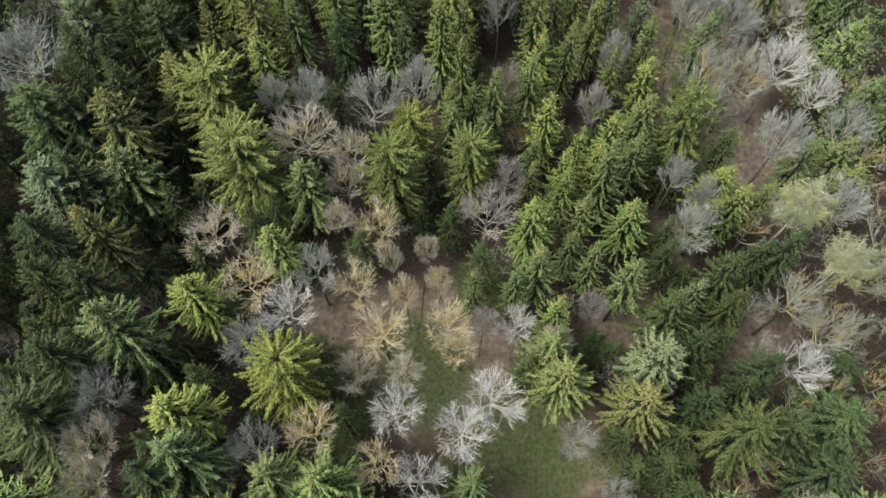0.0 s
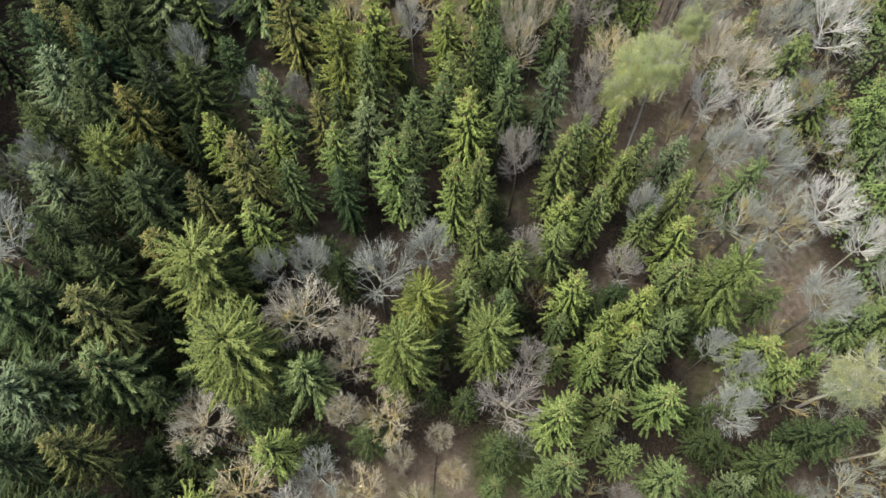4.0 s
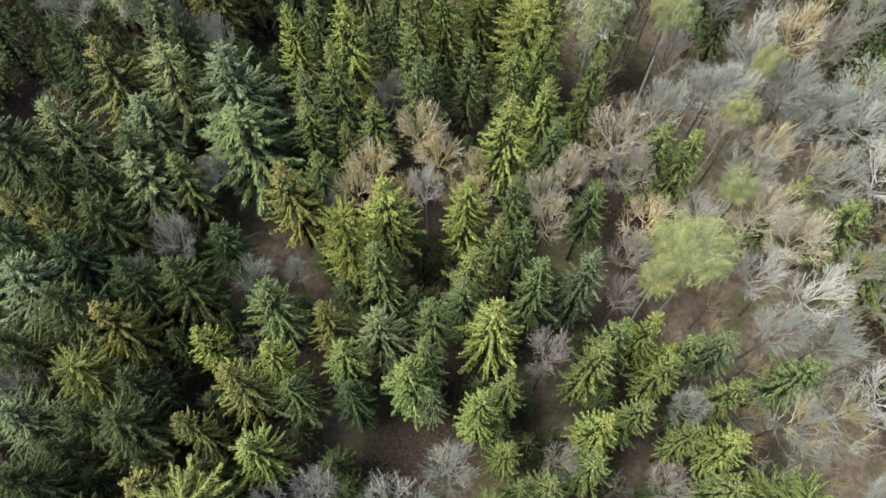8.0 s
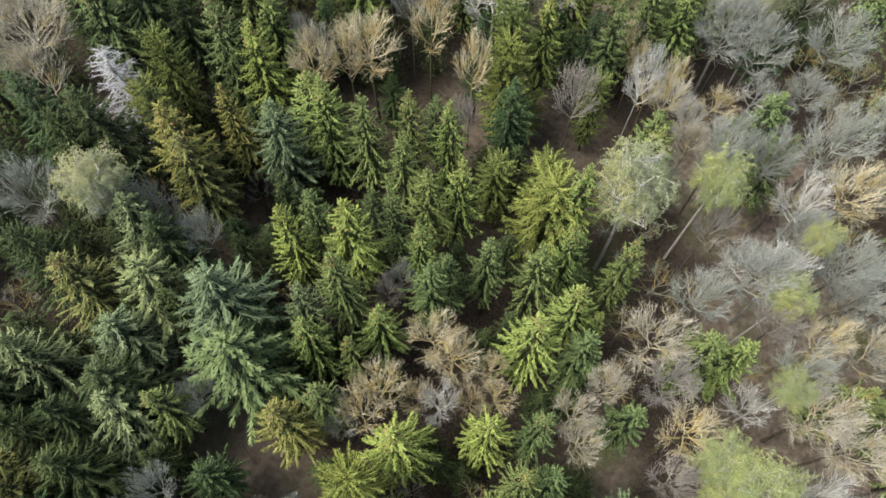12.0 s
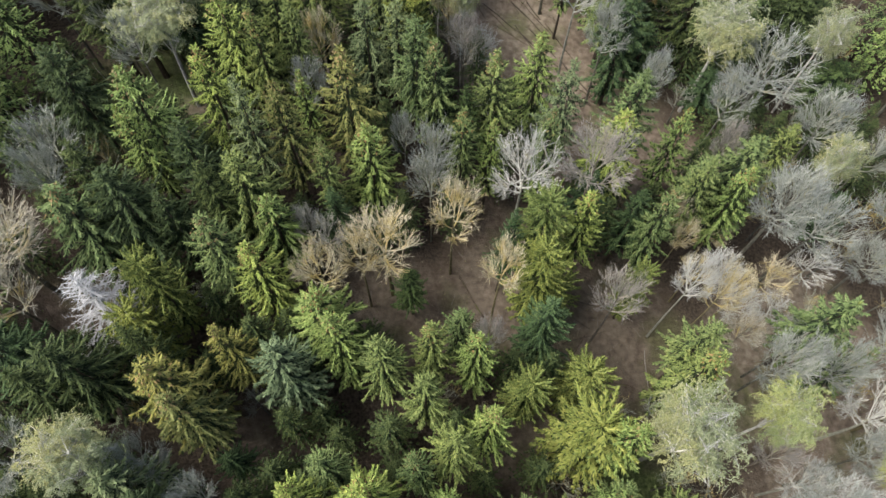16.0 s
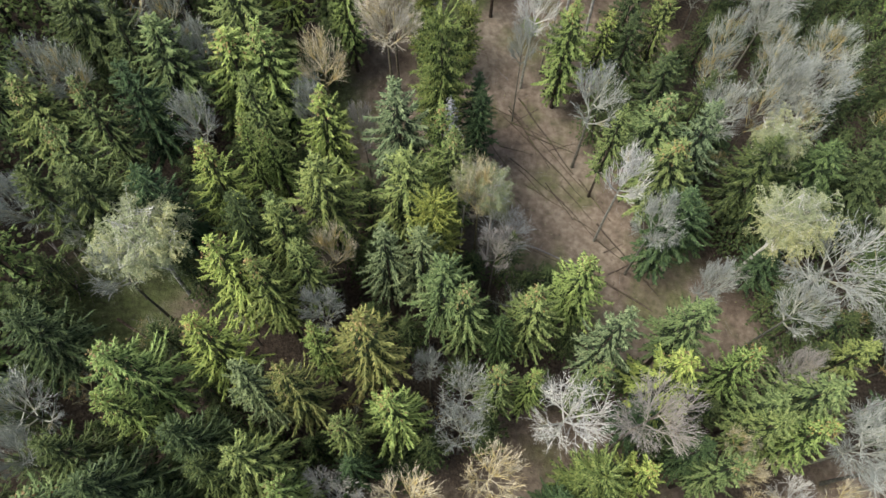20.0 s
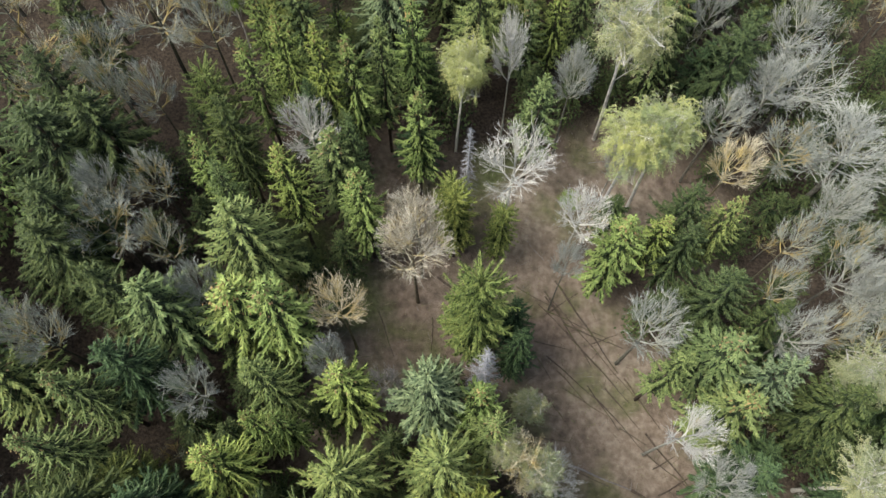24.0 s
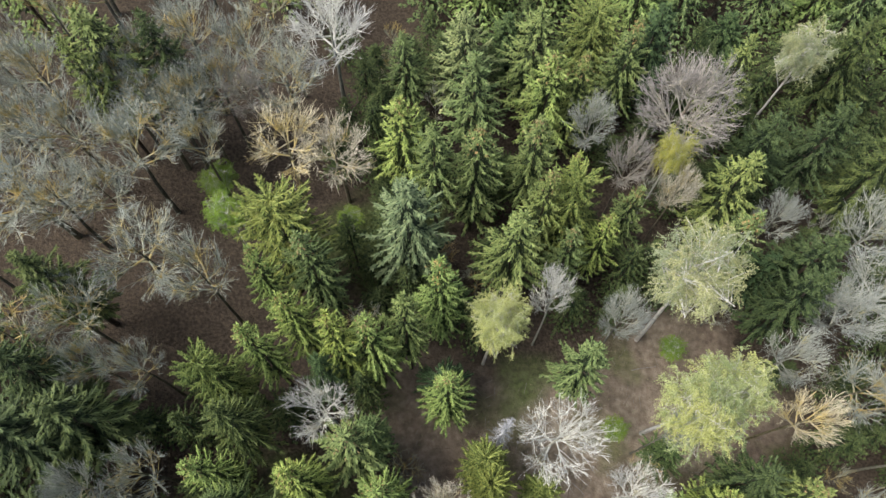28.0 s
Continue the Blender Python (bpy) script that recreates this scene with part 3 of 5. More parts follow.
SIZE_WORDS = ((15.0, "low"), (18.5, "middle-sized"), (21.5, "tall"), (99.0, "very tall"))
TONE_WORDS = {"n": "green spruce with evenly layered drooping boughs", "y": "spruce with yellow-green shoots and a coned top", "o": "spruce with a tan coned top over green boughs", "k": "deep green spruce darkened as if dimly lit, with long drooping boughs", "b": "grey-green spruce with long hanging boughs", "d": "dark green shaded spruce in the understorey", "v": "bushy yellow-green conifer with a rounded head"}


def spruce(x, y, high, wide, tone="n"):
    size = next(w for h, w in SIZE_WORDS if high < h)
    shape = "slender" if wide < 2.1 else "broad" if wide > 3.2 else "cone-shaped"
    label = f"{size} {shape} {TONE_WORDS[tone]}"
    return stand(spruce_model(luck.randrange(5) if tone != "v" else 5 + luck.randrange(2), tone), x, y, wide * 1.22 / WIDE, high / HIGH, label, "young spruce" if tone == "d" else "conifer" if tone == "v" else "spruce tree", "spruces of the stand")


BARE_WORDS = {"g": "bare grey tree with fine leafless twigs", "t": "bare tan tree with fine leafless twigs", "y": "bare tree with yellow lichen on its limbs", "w": "bare pale tree with whitish limbs", "m": "bare grey-green tree with mossy yellowish limbs", "p": "bare pinkish-grey tree in a haze of twigs"}


def bare(x, y, high, wide, tone="g"):
    shape = "slender" if wide < 1.8 else "wide-crowned" if wide > 3.0 else "upright"
    return stand(broad_model(luck.randrange(7 if wide > 1.9 else 4) if tone in "gpt" or wide < 1.6 else 4 + luck.randrange(3), tone), x, y, wide * 1.04 / BROAD_WIDE, high / BROAD_HIGH, f"{shape} {BARE_WORDS[tone]}", "bare tree", "leafless trees")


LEAF_WORDS = {"l": "birch in light yellow-green spring leaf", "p": "birch in pale greyish spring leaf", "y": "tree with opening yellowish leaves", "b": "low tree in bright green new leaf"}


def leafy(x, y, high, wide, tone="l"):
    shape = "wide-crowned" if wide > 3.2 else "round-crowned"
    return stand(leafy_model(luck.randrange(3) if tone in "ly" else 3 + luck.randrange(2), tone), x, y, wide * (1.08 if tone == "p" else 0.9) / BROAD_WIDE, high / BROAD_HIGH, f"{shape} {LEAF_WORDS[tone]}", "birch", "trees in new leaf")


def dead(x, y, high, wide):
    return stand(dead_model(), x, y, wide * 1.05 / WIDE, high / HIGH, "dead spruce, bleached silver grey, without needles", "dead tree", "dead spruces")


# ---- the trees, from the near end of the walk to the far one ----
spruce(-10.6, 7.8, 18.2, 3.26, "y")
bare(-31.6, 8.1, 14.1, 2.28, "t")
spruce(2.7, 8.1, 18.0, 2.01, "n")
spruce(-25.7, 8.4, 18.3, 2.58, "k")
bare(17.9, 8.4, 11.0, 1.53, "g")
bare(-2.3, 8.7, 14.2, 2.48, "w")
spruce(-15.4, 8.8, 18.2, 2.77, "n")
spruce(39.1, 9.9, 17.6, 3.05, "k")
bare(-5.9, 10.3, 15.1, 2.18, "y")
spruce(-23.6, 10.4, 18.3, 3.59, "n")
bare(-17.6, 11.4, 13.8, 2.22, "g")
bare(-31.8, 11.5, 14.1, 2.58, "t")
bare(-12.4, 12.9, 14.8, 2.4, "y")
spruce(-35.3, 13.0, 18.5, 4.06, "k")
bare(2.1, 13.2, 14.2, 2.67, "w")
bare(13.4, 13.2, 14.4, 1.74, "g")
spruce(-24.2, 14.0, 17.7, 3.24, "y")
spruce(30.8, 14.0, 19.0, 3.64, "k")
spruce(35.8, 14.0, 17.7, 2.99, "k")
spruce(-18.7, 14.5, 9.3, 1.73, "d")
bare(-4.6, 15.0, 13.8, 2.43, "w")
spruce(41.8, 15.4, 17.0, 3.72, "d")
bare(-32.0, 15.6, 13.9, 2.77, "g")
spruce(20.5, 16.7, 16.0, 3.25, "o")
bare(4.9, 16.8, 12.8, 3.05, "w")
spruce(27.1, 16.8, 17.1, 2.03, "k")
spruce(-15.2, 18.4, 17.6, 2.96, "v")
spruce(-34.5, 18.5, 18.5, 2.93, "k")
spruce(32.1, 18.8, 14.9, 1.55, "k")
spruce(12.4, 19.2, 16.2, 3.17, "n")
bare(-8.6, 19.5, 11.2, 2.17, "t")
bare(-4.0, 19.6, 11.2, 1.87, "t")
spruce(34.1, 20.6, 17.5, 2.18, "k")
spruce(-29.7, 21.1, 19.8, 3.4, "n")
spruce(22.7, 21.2, 17.6, 3.33, "b")
bare(39.0, 21.2, 15.4, 2.61, "w")
spruce(11.2, 21.7, 16.1, 2.87, "n")
spruce(44.3, 21.8, 13.0, 3.19, "k")
bare(-19.7, 22.3, 10.7, 2.48, "g")
bare(1.9, 22.5, 11.0, 2.01, "y")
spruce(26.6, 22.6, 17.9, 1.99, "k")
bare(11.6, 22.8, 14.6, 1.77, "t")
bare(-6.2, 23.5, 12.0, 2.8, "y")
bare(7.8, 24.0, 15.4, 1.76, "w")
bare(0.4, 24.1, 14.3, 2.38, "y")
bare(4.2, 24.2, 14.3, 1.6, "p")
bare(42.3, 24.7, 15.6, 2.85, "m")
bare(12.5, 24.8, 8.0, 1.6, "y")
bare(-15.7, 25.2, 12.3, 2.75, "w")
spruce(11.4, 25.4, 18.2, 1.67, "y")
spruce(-37.0, 25.6, 18.0, 2.39, "k")
spruce(-33.3, 25.7, 18.4, 2.67, "k")
spruce(-24.2, 25.7, 16.8, 2.76, "y")
spruce(24.2, 26.4, 16.9, 2.7, "k")
bare(-3.8, 27.0, 15.2, 1.54, "y")
spruce(31.1, 27.3, 18.5, 1.73, "k")
bare(16.4, 27.7, 11.3, 1.61, "p")
bare(-8.8, 27.9, 13.8, 2.39, "y")
bare(-20.2, 28.1, 12.9, 2.82, "y")
spruce(3.2, 28.6, 15.5, 1.32, "n")
bare(39.1, 28.6, 15.3, 2.7, "m")
spruce(7.7, 28.8, 15.5, 1.43, "n")
spruce(27.9, 29.1, 15.2, 1.43, "b")
spruce(19.8, 29.4, 18.3, 2.06, "n")
bare(-13.2, 29.5, 13.6, 2.34, "g")
spruce(-37.9, 29.9, 18.3, 2.91, "k")
bare(-0.3, 30.0, 10.6, 1.51, "y")
spruce(10.0, 30.3, 18.3, 2.1, "n")
spruce(-33.6, 30.7, 18.6, 2.43, "o")
bare(-5.5, 31.0, 13.7, 1.29, "t")
spruce(31.0, 31.0, 18.2, 2.26, "k")
spruce(16.0, 31.1, 18.1, 1.52, "n")
spruce(-17.2, 31.4, 15.7, 2.28, "y")
bare(48.5, 31.5, 15.8, 2.22, "m")
leafy(45.5, 33.2, 18.1, 2.8, "p")
bare(-1.8, 33.6, 10.7, 1.42, "t")
spruce(25.3, 33.6, 15.4, 1.44, "k")
spruce(14.3, 33.7, 14.9, 1.63, "n")
spruce(38.6, 34.0, 18.5, 2.24, "k")
bare(-24.7, 34.2, 9.2, 2.98, "t")
spruce(9.2, 34.5, 19.9, 2.19, "y")
spruce(36.6, 34.6, 14.7, 1.87, "k")
bare(-6.6, 35.1, 13.7, 2.51, "y")
bare(-11.0, 35.4, 13.6, 1.66, "t")
spruce(-38.4, 35.8, 17.4, 3.58, "b")
spruce(25.3, 36.0, 14.8, 1.41, "k")
bare(4.7, 36.1, 15.3, 3.02, "p")
spruce(-36.1, 36.3, 18.0, 2.99, "k")
bare(27.9, 36.3, 15.8, 2.59, "g")
spruce(15.1, 36.4, 18.0, 1.85, "n")
spruce(11.3, 36.6, 15.2, 1.82, "y")
spruce(21.0, 36.8, 16.7, 2.29, "y")
spruce(-32.2, 37.9, 16.3, 3.39, "n")
spruce(-14.6, 38.1, 17.1, 2.77, "n")
spruce(31.0, 38.8, 15.4, 2.2, "n")
leafy(41.5, 39.4, 17.6, 3.01, "p")
bare(-10.5, 40.0, 12.9, 2.16, "t")
spruce(13.7, 40.1, 17.0, 1.49, "y")
spruce(-20.8, 40.2, 18.4, 3.41, "v")
bare(6.9, 40.2, 16.3, 1.84, "p")
spruce(-5.5, 40.5, 18.4, 2.73, "v")
bare(30.0, 40.6, 16.0, 1.58, "g")
spruce(34.6, 40.7, 15.4, 2.24, "y")
spruce(17.9, 41.0, 21.8, 1.95, "n")
spruce(9.9, 41.2, 15.7, 1.44, "n")
bare(46.6, 41.3, 16.4, 3.39, "g")
spruce(38.3, 41.9, 14.6, 1.54, "y")
spruce(13.5, 42.0, 17.9, 1.61, "y")
bare(26.6, 42.4, 16.2, 1.66, "g")
spruce(3.1, 42.6, 17.4, 2.53, "v")
bare(-9.7, 42.9, 15.4, 2.04, "t")
spruce(48.2, 43.1, 18.2, 2.58, "n")
spruce(-33.4, 43.2, 18.9, 3.18, "o")
spruce(32.8, 43.2, 15.4, 2.58, "y")
spruce(17.3, 43.4, 17.9, 1.79, "y")
spruce(-40.8, 43.7, 17.7, 3.82, "d")
spruce(-37.7, 44.0, 17.9, 2.92, "k")
spruce(10.4, 44.3, 16.1, 1.33, "n")
spruce(21.9, 44.3, 17.8, 2.01, "n")
bare(-15.6, 44.4, 14.5, 3.53, "t")
spruce(15.1, 44.6, 18.3, 1.41, "y")
spruce(4.5, 45.9, 18.0, 1.66, "n")
spruce(-3.5, 46.1, 15.6, 2.41, "v")
spruce(43.0, 46.2, 18.1, 2.16, "n")
spruce(19.1, 46.5, 18.6, 1.99, "y")
spruce(1.2, 46.7, 17.7, 1.95, "n")
spruce(11.4, 47.2, 20.0, 2.01, "y")
spruce(48.4, 47.2, 17.4, 2.83, "n")
spruce(-38.2, 47.4, 17.2, 2.04, "k")
spruce(-33.4, 47.5, 18.1, 2.51, "k")
spruce(-24.7, 47.8, 17.2, 3.46, "v")
bare(40.6, 48.2, 17.1, 3.22, "g")
bare(-8.0, 48.4, 17.2, 3.01, "g")
bare(-18.3, 48.7, 15.2, 1.62, "g")
spruce(0.9, 48.9, 18.4, 1.72, "n")
spruce(28.4, 48.9, 20.3, 2.76, "v")
spruce(34.9, 49.0, 14.8, 1.79, "n")
bare(-15.1, 50.2, 14.9, 2.09, "g")
spruce(18.2, 50.2, 9.2, 1.82, "d")
spruce(-29.0, 50.3, 16.0, 2.59, "o")
spruce(3.4, 50.3, 16.5, 1.42, "n")
bare(-43.8, 50.4, 15.8, 3.83, "g")
spruce(-37.5, 50.5, 18.9, 2.78, "k")
spruce(5.8, 50.5, 18.7, 1.95, "n")
spruce(23.7, 50.6, 17.2, 2.36, "n")
bare(17.5, 50.7, 16.7, 1.81, "p")
bare(49.9, 50.8, 17.0, 2.79, "g")
bare(-3.1, 51.9, 16.1, 2.35, "g")
spruce(9.9, 52.2, 19.6, 2.01, "n")
bare(7.3, 52.9, 16.3, 1.69, "p")
spruce(2.3, 53.0, 20.5, 1.56, "n")
spruce(-20.0, 53.3, 17.1, 2.35, "y")
spruce(24.0, 54.6, 18.4, 2.28, "y")
spruce(19.9, 54.8, 19.3, 1.56, "n")
spruce(-25.2, 55.0, 18.7, 1.82, "o")
spruce(-30.6, 55.1, 17.8, 3.11, "k")
spruce(-34.2, 55.6, 18.0, 2.17, "k")
bare(47.0, 55.6, 17.0, 2.15, "w")
spruce(11.3, 55.7, 19.5, 1.99, "y")
spruce(-39.3, 55.8, 17.1, 2.79, "b")
spruce(-0.4, 56.7, 22.9, 1.91, "y")
spruce(14.7, 57.0, 20.2, 1.9, "n")
bare(31.8, 57.2, 17.1, 3.14, "m")
spruce(21.3, 57.8, 15.4, 1.5, "d")
bare(20.3, 57.9, 17.2, 1.75, "g")
bare(37.6, 57.9, 16.0, 3.99, "m")
spruce(-4.5, 58.2, 16.6, 1.42, "b")
bare(-41.2, 58.5, 16.1, 2.08, "g")
spruce(2.5, 58.5, 21.3, 1.84, "n")
spruce(-21.3, 58.6, 20.2, 2.52, "o")
spruce(-11.9, 58.6, 15.4, 1.97, "d")
spruce(-16.9, 58.8, 16.6, 2.07, "n")
spruce(24.6, 58.8, 20.1, 1.84, "n")
spruce(-30.6, 58.9, 16.8, 2.21, "k")
spruce(-6.3, 59.6, 20.7, 2.54, "y")
spruce(-35.1, 59.7, 16.0, 2.22, "v")
bare(43.3, 60.2, 17.2, 3.13, "w")
spruce(-18.9, 61.0, 18.8, 2.07, "y")
spruce(18.0, 61.1, 20.1, 1.73, "n")
spruce(32.0, 61.3, 20.2, 2.5, "n")
spruce(-40.6, 61.4, 18.2, 2.73, "k")
spruce(-12.7, 61.5, 18.9, 2.23, "y")
spruce(11.0, 61.5, 21.1, 2.2, "n")
spruce(-4.8, 61.6, 19.7, 1.95, "n")
bare(6.9, 62.4, 18.9, 2.15, "p")
spruce(20.2, 62.8, 20.9, 1.79, "n")
spruce(-25.2, 63.0, 16.6, 1.93, "y")
spruce(18.9, 63.4, 16.7, 1.63, "y")
spruce(-32.6, 63.9, 18.5, 2.63, "o")
spruce(24.5, 63.9, 18.6, 2.08, "b")
spruce(-9.5, 64.1, 19.7, 2.56, "b")
spruce(13.4, 64.3, 20.5, 1.93, "n")
spruce(1.3, 64.4, 22.8, 2.7, "y")
spruce(-36.3, 64.8, 20.1, 3.19, "k")
spruce(16.4, 64.8, 21.7, 1.71, "y")
spruce(-14.2, 65.0, 19.1, 1.82, "o")
spruce(-4.5, 65.1, 20.8, 1.86, "n")
bare(36.7, 65.4, 17.2, 2.92, "g")
bare(30.8, 66.0, 18.2, 2.63, "g")
spruce(-19.3, 66.4, 19.3, 2.6, "n")
spruce(-1.2, 67.5, 20.5, 2.28, "n")
spruce(-40.4, 67.8, 18.0, 3.41, "b")
spruce(-31.6, 68.1, 18.5, 2.32, "k")
spruce(-27.1, 68.1, 18.5, 2.86, "k")
spruce(5.6, 68.6, 22.6, 2.32, "n")
bare(14.6, 68.7, 18.2, 1.58, "p")
bare(35.0, 69.6, 20.8, 2.87, "w")
bare(-21.8, 69.9, 13.6, 1.88, "g")
spruce(-9.5, 70.0, 20.4, 2.2, "n")
leafy(18.5, 70.0, 20.2, 2.27, "l")
spruce(10.7, 70.1, 21.7, 2.2, "b")
spruce(-0.6, 70.2, 20.7, 2.24, "n")
spruce(-37.1, 70.3, 18.5, 2.66, "d")
bare(-32.6, 70.6, 12.3, 1.35, "g")
spruce(-42.2, 70.7, 18.5, 3.03, "d")
bare(-18.2, 71.1, 12.4, 1.23, "g")
bare(47.3, 71.3, 13.7, 1.92, "w")
bare(29.7, 71.8, 19.1, 2.51, "w")
leafy(22.6, 72.0, 25.0, 3.59, "l")
spruce(-38.8, 72.3, 18.5, 2.05, "o")
spruce(-12.4, 72.3, 20.8, 2.29, "v")
bare(-29.0, 72.5, 16.5, 1.82, "g")
spruce(2.1, 72.8, 22.2, 1.86, "n")
spruce(4.4, 72.8, 22.2, 1.75, "n")
bare(41.4, 73.1, 19.3, 2.08, "m")
spruce(-41.7, 73.5, 18.7, 2.42, "o")
bare(16.1, 73.5, 18.6, 2.1, "p")
spruce(-24.8, 73.7, 14.5, 2.19, "d")
spruce(44.6, 73.8, 17.3, 3.04, "n")
spruce(-35.1, 74.1, 18.7, 2.86, "k")
leafy(20.9, 74.4, 19.6, 3.5, "l")
spruce(-8.6, 75.7, 21.8, 2.84, "y")
bare(34.5, 76.1, 19.4, 3.07, "t")
bare(7.7, 76.2, 19.2, 1.97, "t")
spruce(-39.8, 77.1, 18.7, 2.1, "k")
spruce(-1.3, 77.1, 21.1, 2.32, "y")
spruce(3.4, 77.2, 22.5, 1.83, "n")
spruce(-18.3, 77.9, 19.6, 2.56, "o")
bare(18.5, 78.0, 17.1, 2.87, "y")
spruce(-36.4, 78.3, 17.7, 2.28, "k")
bare(-14.2, 78.3, 12.9, 1.33, "g")
spruce(12.0, 78.6, 20.3, 2.1, "n")
spruce(41.2, 78.6, 19.4, 3.24, "n")
spruce(-32.1, 79.0, 17.1, 3.53, "b")
bare(-12.1, 79.1, 17.4, 2.01, "y")
bare(7.1, 79.1, 19.4, 2.08, "t")
bare(31.8, 79.2, 18.9, 3.07, "t")
spruce(-29.0, 79.4, 17.4, 2.22, "n")
spruce(-15.5, 79.9, 18.8, 2.02, "n")
bare(-5.1, 80.1, 16.0, 1.9, "w")
spruce(35.0, 80.5, 20.1, 2.33, "n")
spruce(-43.8, 80.6, 19.1, 3.88, "k")
bare(-14.8, 80.6, 12.9, 1.29, "g")
bare(25.9, 80.7, 13.6, 2.23, "w")
bare(-26.8, 80.8, 14.1, 1.79, "g")
bare(-10.5, 80.9, 18.2, 2.24, "y")
bare(0.3, 81.0, 14.0, 1.8, "y")
bare(-7.1, 81.1, 13.0, 1.7, "y")
bare(-2.2, 81.1, 12.0, 1.6, "y")
spruce(-33.2, 81.2, 18.2, 3.52, "k")
leafy(28.8, 81.3, 18.8, 2.35, "l")
bare(10.0, 81.4, 20.7, 1.76, "t")
bare(15.8, 81.5, 21.5, 2.26, "p")
spruce(-39.9, 82.7, 18.9, 3.01, "b")
spruce(-22.8, 82.9, 19.7, 4.57, "n")
bare(31.1, 83.4, 19.0, 2.85, "g")
bare(0.2, 84.0, 13.8, 1.41, "y")
spruce(22.7, 84.1, 21.8, 2.27, "y")
spruce(-13.2, 84.5, 16.8, 1.44, "n")
spruce(19.4, 84.6, 21.6, 2.59, "n")
bare(41.3, 84.6, 18.9, 3.04, "g")
spruce(8.1, 84.7, 20.7, 2.19, "n")
bare(-4.0, 84.9, 14.1, 2.58, "y")
spruce(3.4, 85.2, 22.9, 2.64, "y")
bare(48.1, 85.4, 18.8, 3.57, "w")
spruce(-33.1, 85.5, 16.9, 3.29, "b")
spruce(-16.8, 85.5, 19.0, 2.12, "y")
bare(-5.6, 85.7, 18.2, 2.47, "y")
bare(39.4, 86.0, 18.0, 2.4, "t")
bare(15.7, 86.1, 20.3, 3.3, "t")
bare(33.2, 86.8, 19.8, 2.34, "y")
spruce(-28.6, 87.6, 19.5, 1.2, "n")
spruce(-10.6, 87.6, 17.6, 1.98, "y")
spruce(10.2, 87.7, 17.1, 1.3, "y")
spruce(-17.4, 87.9, 20.3, 1.92, "b")
spruce(-24.3, 88.0, 22.7, 4.05, "b")
spruce(7.7, 88.4, 21.8, 2.19, "y")
bare(29.4, 88.7, 18.0, 2.3, "p")
spruce(-30.6, 89.5, 19.4, 3.54, "b")
spruce(-36.7, 89.6, 19.5, 2.93, "o")
spruce(-14.1, 90.1, 22.1, 2.25, "n")
spruce(-5.9, 90.1, 20.6, 2.19, "n")
bare(20.7, 90.1, 19.7, 2.5, "g")
leafy(29.7, 90.4, 20.1, 2.64, "l")
bare(-9.8, 91.2, 13.6, 1.37, "p")
bare(38.4, 91.7, 18.0, 2.6, "g")
spruce(-4.2, 91.9, 19.4, 1.8, "n")
spruce(-39.9, 92.0, 19.8, 2.66, "k")
spruce(4.3, 92.2, 21.8, 2.08, "n")
bare(47.5, 92.6, 18.0, 2.8, "w")
bare(-8.6, 92.7, 14.0, 1.48, "g")
spruce(-0.4, 92.9, 20.5, 1.9, "n")
bare(42.0, 93.0, 18.4, 3.42, "g")
bare(30.2, 93.1, 19.5, 2.82, "w")
bare(27.3, 93.4, 19.2, 3.64, "g")
spruce(6.8, 93.5, 23.6, 1.63, "y")
spruce(13.6, 93.5, 21.4, 1.85, "n")
spruce(-30.0, 93.6, 19.3, 2.94, "k")
spruce(-6.6, 93.7, 21.1, 1.74, "y")
bare(36.7, 94.1, 21.3, 3.14, "g")
spruce(-18.6, 94.3, 21.1, 1.98, "y")
spruce(-13.1, 94.3, 23.3, 2.72, "y")
bare(-26.7, 94.7, 17.8, 1.62, "g")
spruce(8.6, 94.7, 19.0, 1.74, "n")
spruce(52.4, 94.7, 16.5, 2.55, "n")
bare(47.7, 94.9, 19.3, 4.14, "g")
spruce(-32.3, 95.3, 19.2, 3.06, "b")
bare(27.1, 95.8, 14.9, 2.31, "w")
leafy(33.7, 96.1, 21.6, 2.04, "l")
spruce(-8.9, 96.6, 22.3, 1.67, "n")
spruce(-16.7, 97.0, 20.1, 2.01, "n")
leafy(-35.0, 97.6, 22.0, 2.87, "p")
bare(-31.8, 97.6, 16.0, 2.08, "g")
bare(-41.7, 97.7, 18.3, 2.62, "g")
bare(22.9, 97.7, 19.6, 1.67, "p")
spruce(-25.7, 98.2, 10.1, 1.62, "d")
spruce(-6.3, 98.3, 22.9, 2.1, "n")
bare(33.6, 98.3, 19.0, 2.5, "g")
spruce(8.7, 98.8, 25.2, 2.18, "y")
leafy(13.6, 99.2, 27.0, 3.71, "p")
spruce(-3.2, 99.9, 21.3, 2.08, "y")
spruce(6.6, 99.9, 18.6, 3.21, "v")
spruce(-28.2, 101.1, 20.4, 2.64, "o")
leafy(22.7, 101.1, 23.9, 3.32, "l")
bare(34.9, 101.6, 18.3, 3.01, "w")
spruce(-8.4, 102.8, 20.5, 2.1, "n")
spruce(-39.2, 102.9, 19.8, 2.5, "k")
spruce(-29.0, 102.9, 21.7, 3.34, "o")
bare(40.4, 102.9, 20.1, 3.13, "y")
spruce(-36.2, 104.1, 21.6, 3.16, "k")
bare(45.5, 104.1, 18.0, 2.7, "p")
spruce(1.1, 104.4, 14.9, 1.85, "v")
spruce(-20.7, 105.0, 20.2, 2.94, "b")
spruce(16.8, 105.1, 21.3, 2.85, "n")
bare(30.0, 105.3, 21.4, 2.22, "g")
spruce(-42.1, 105.5, 20.8, 2.88, "d")
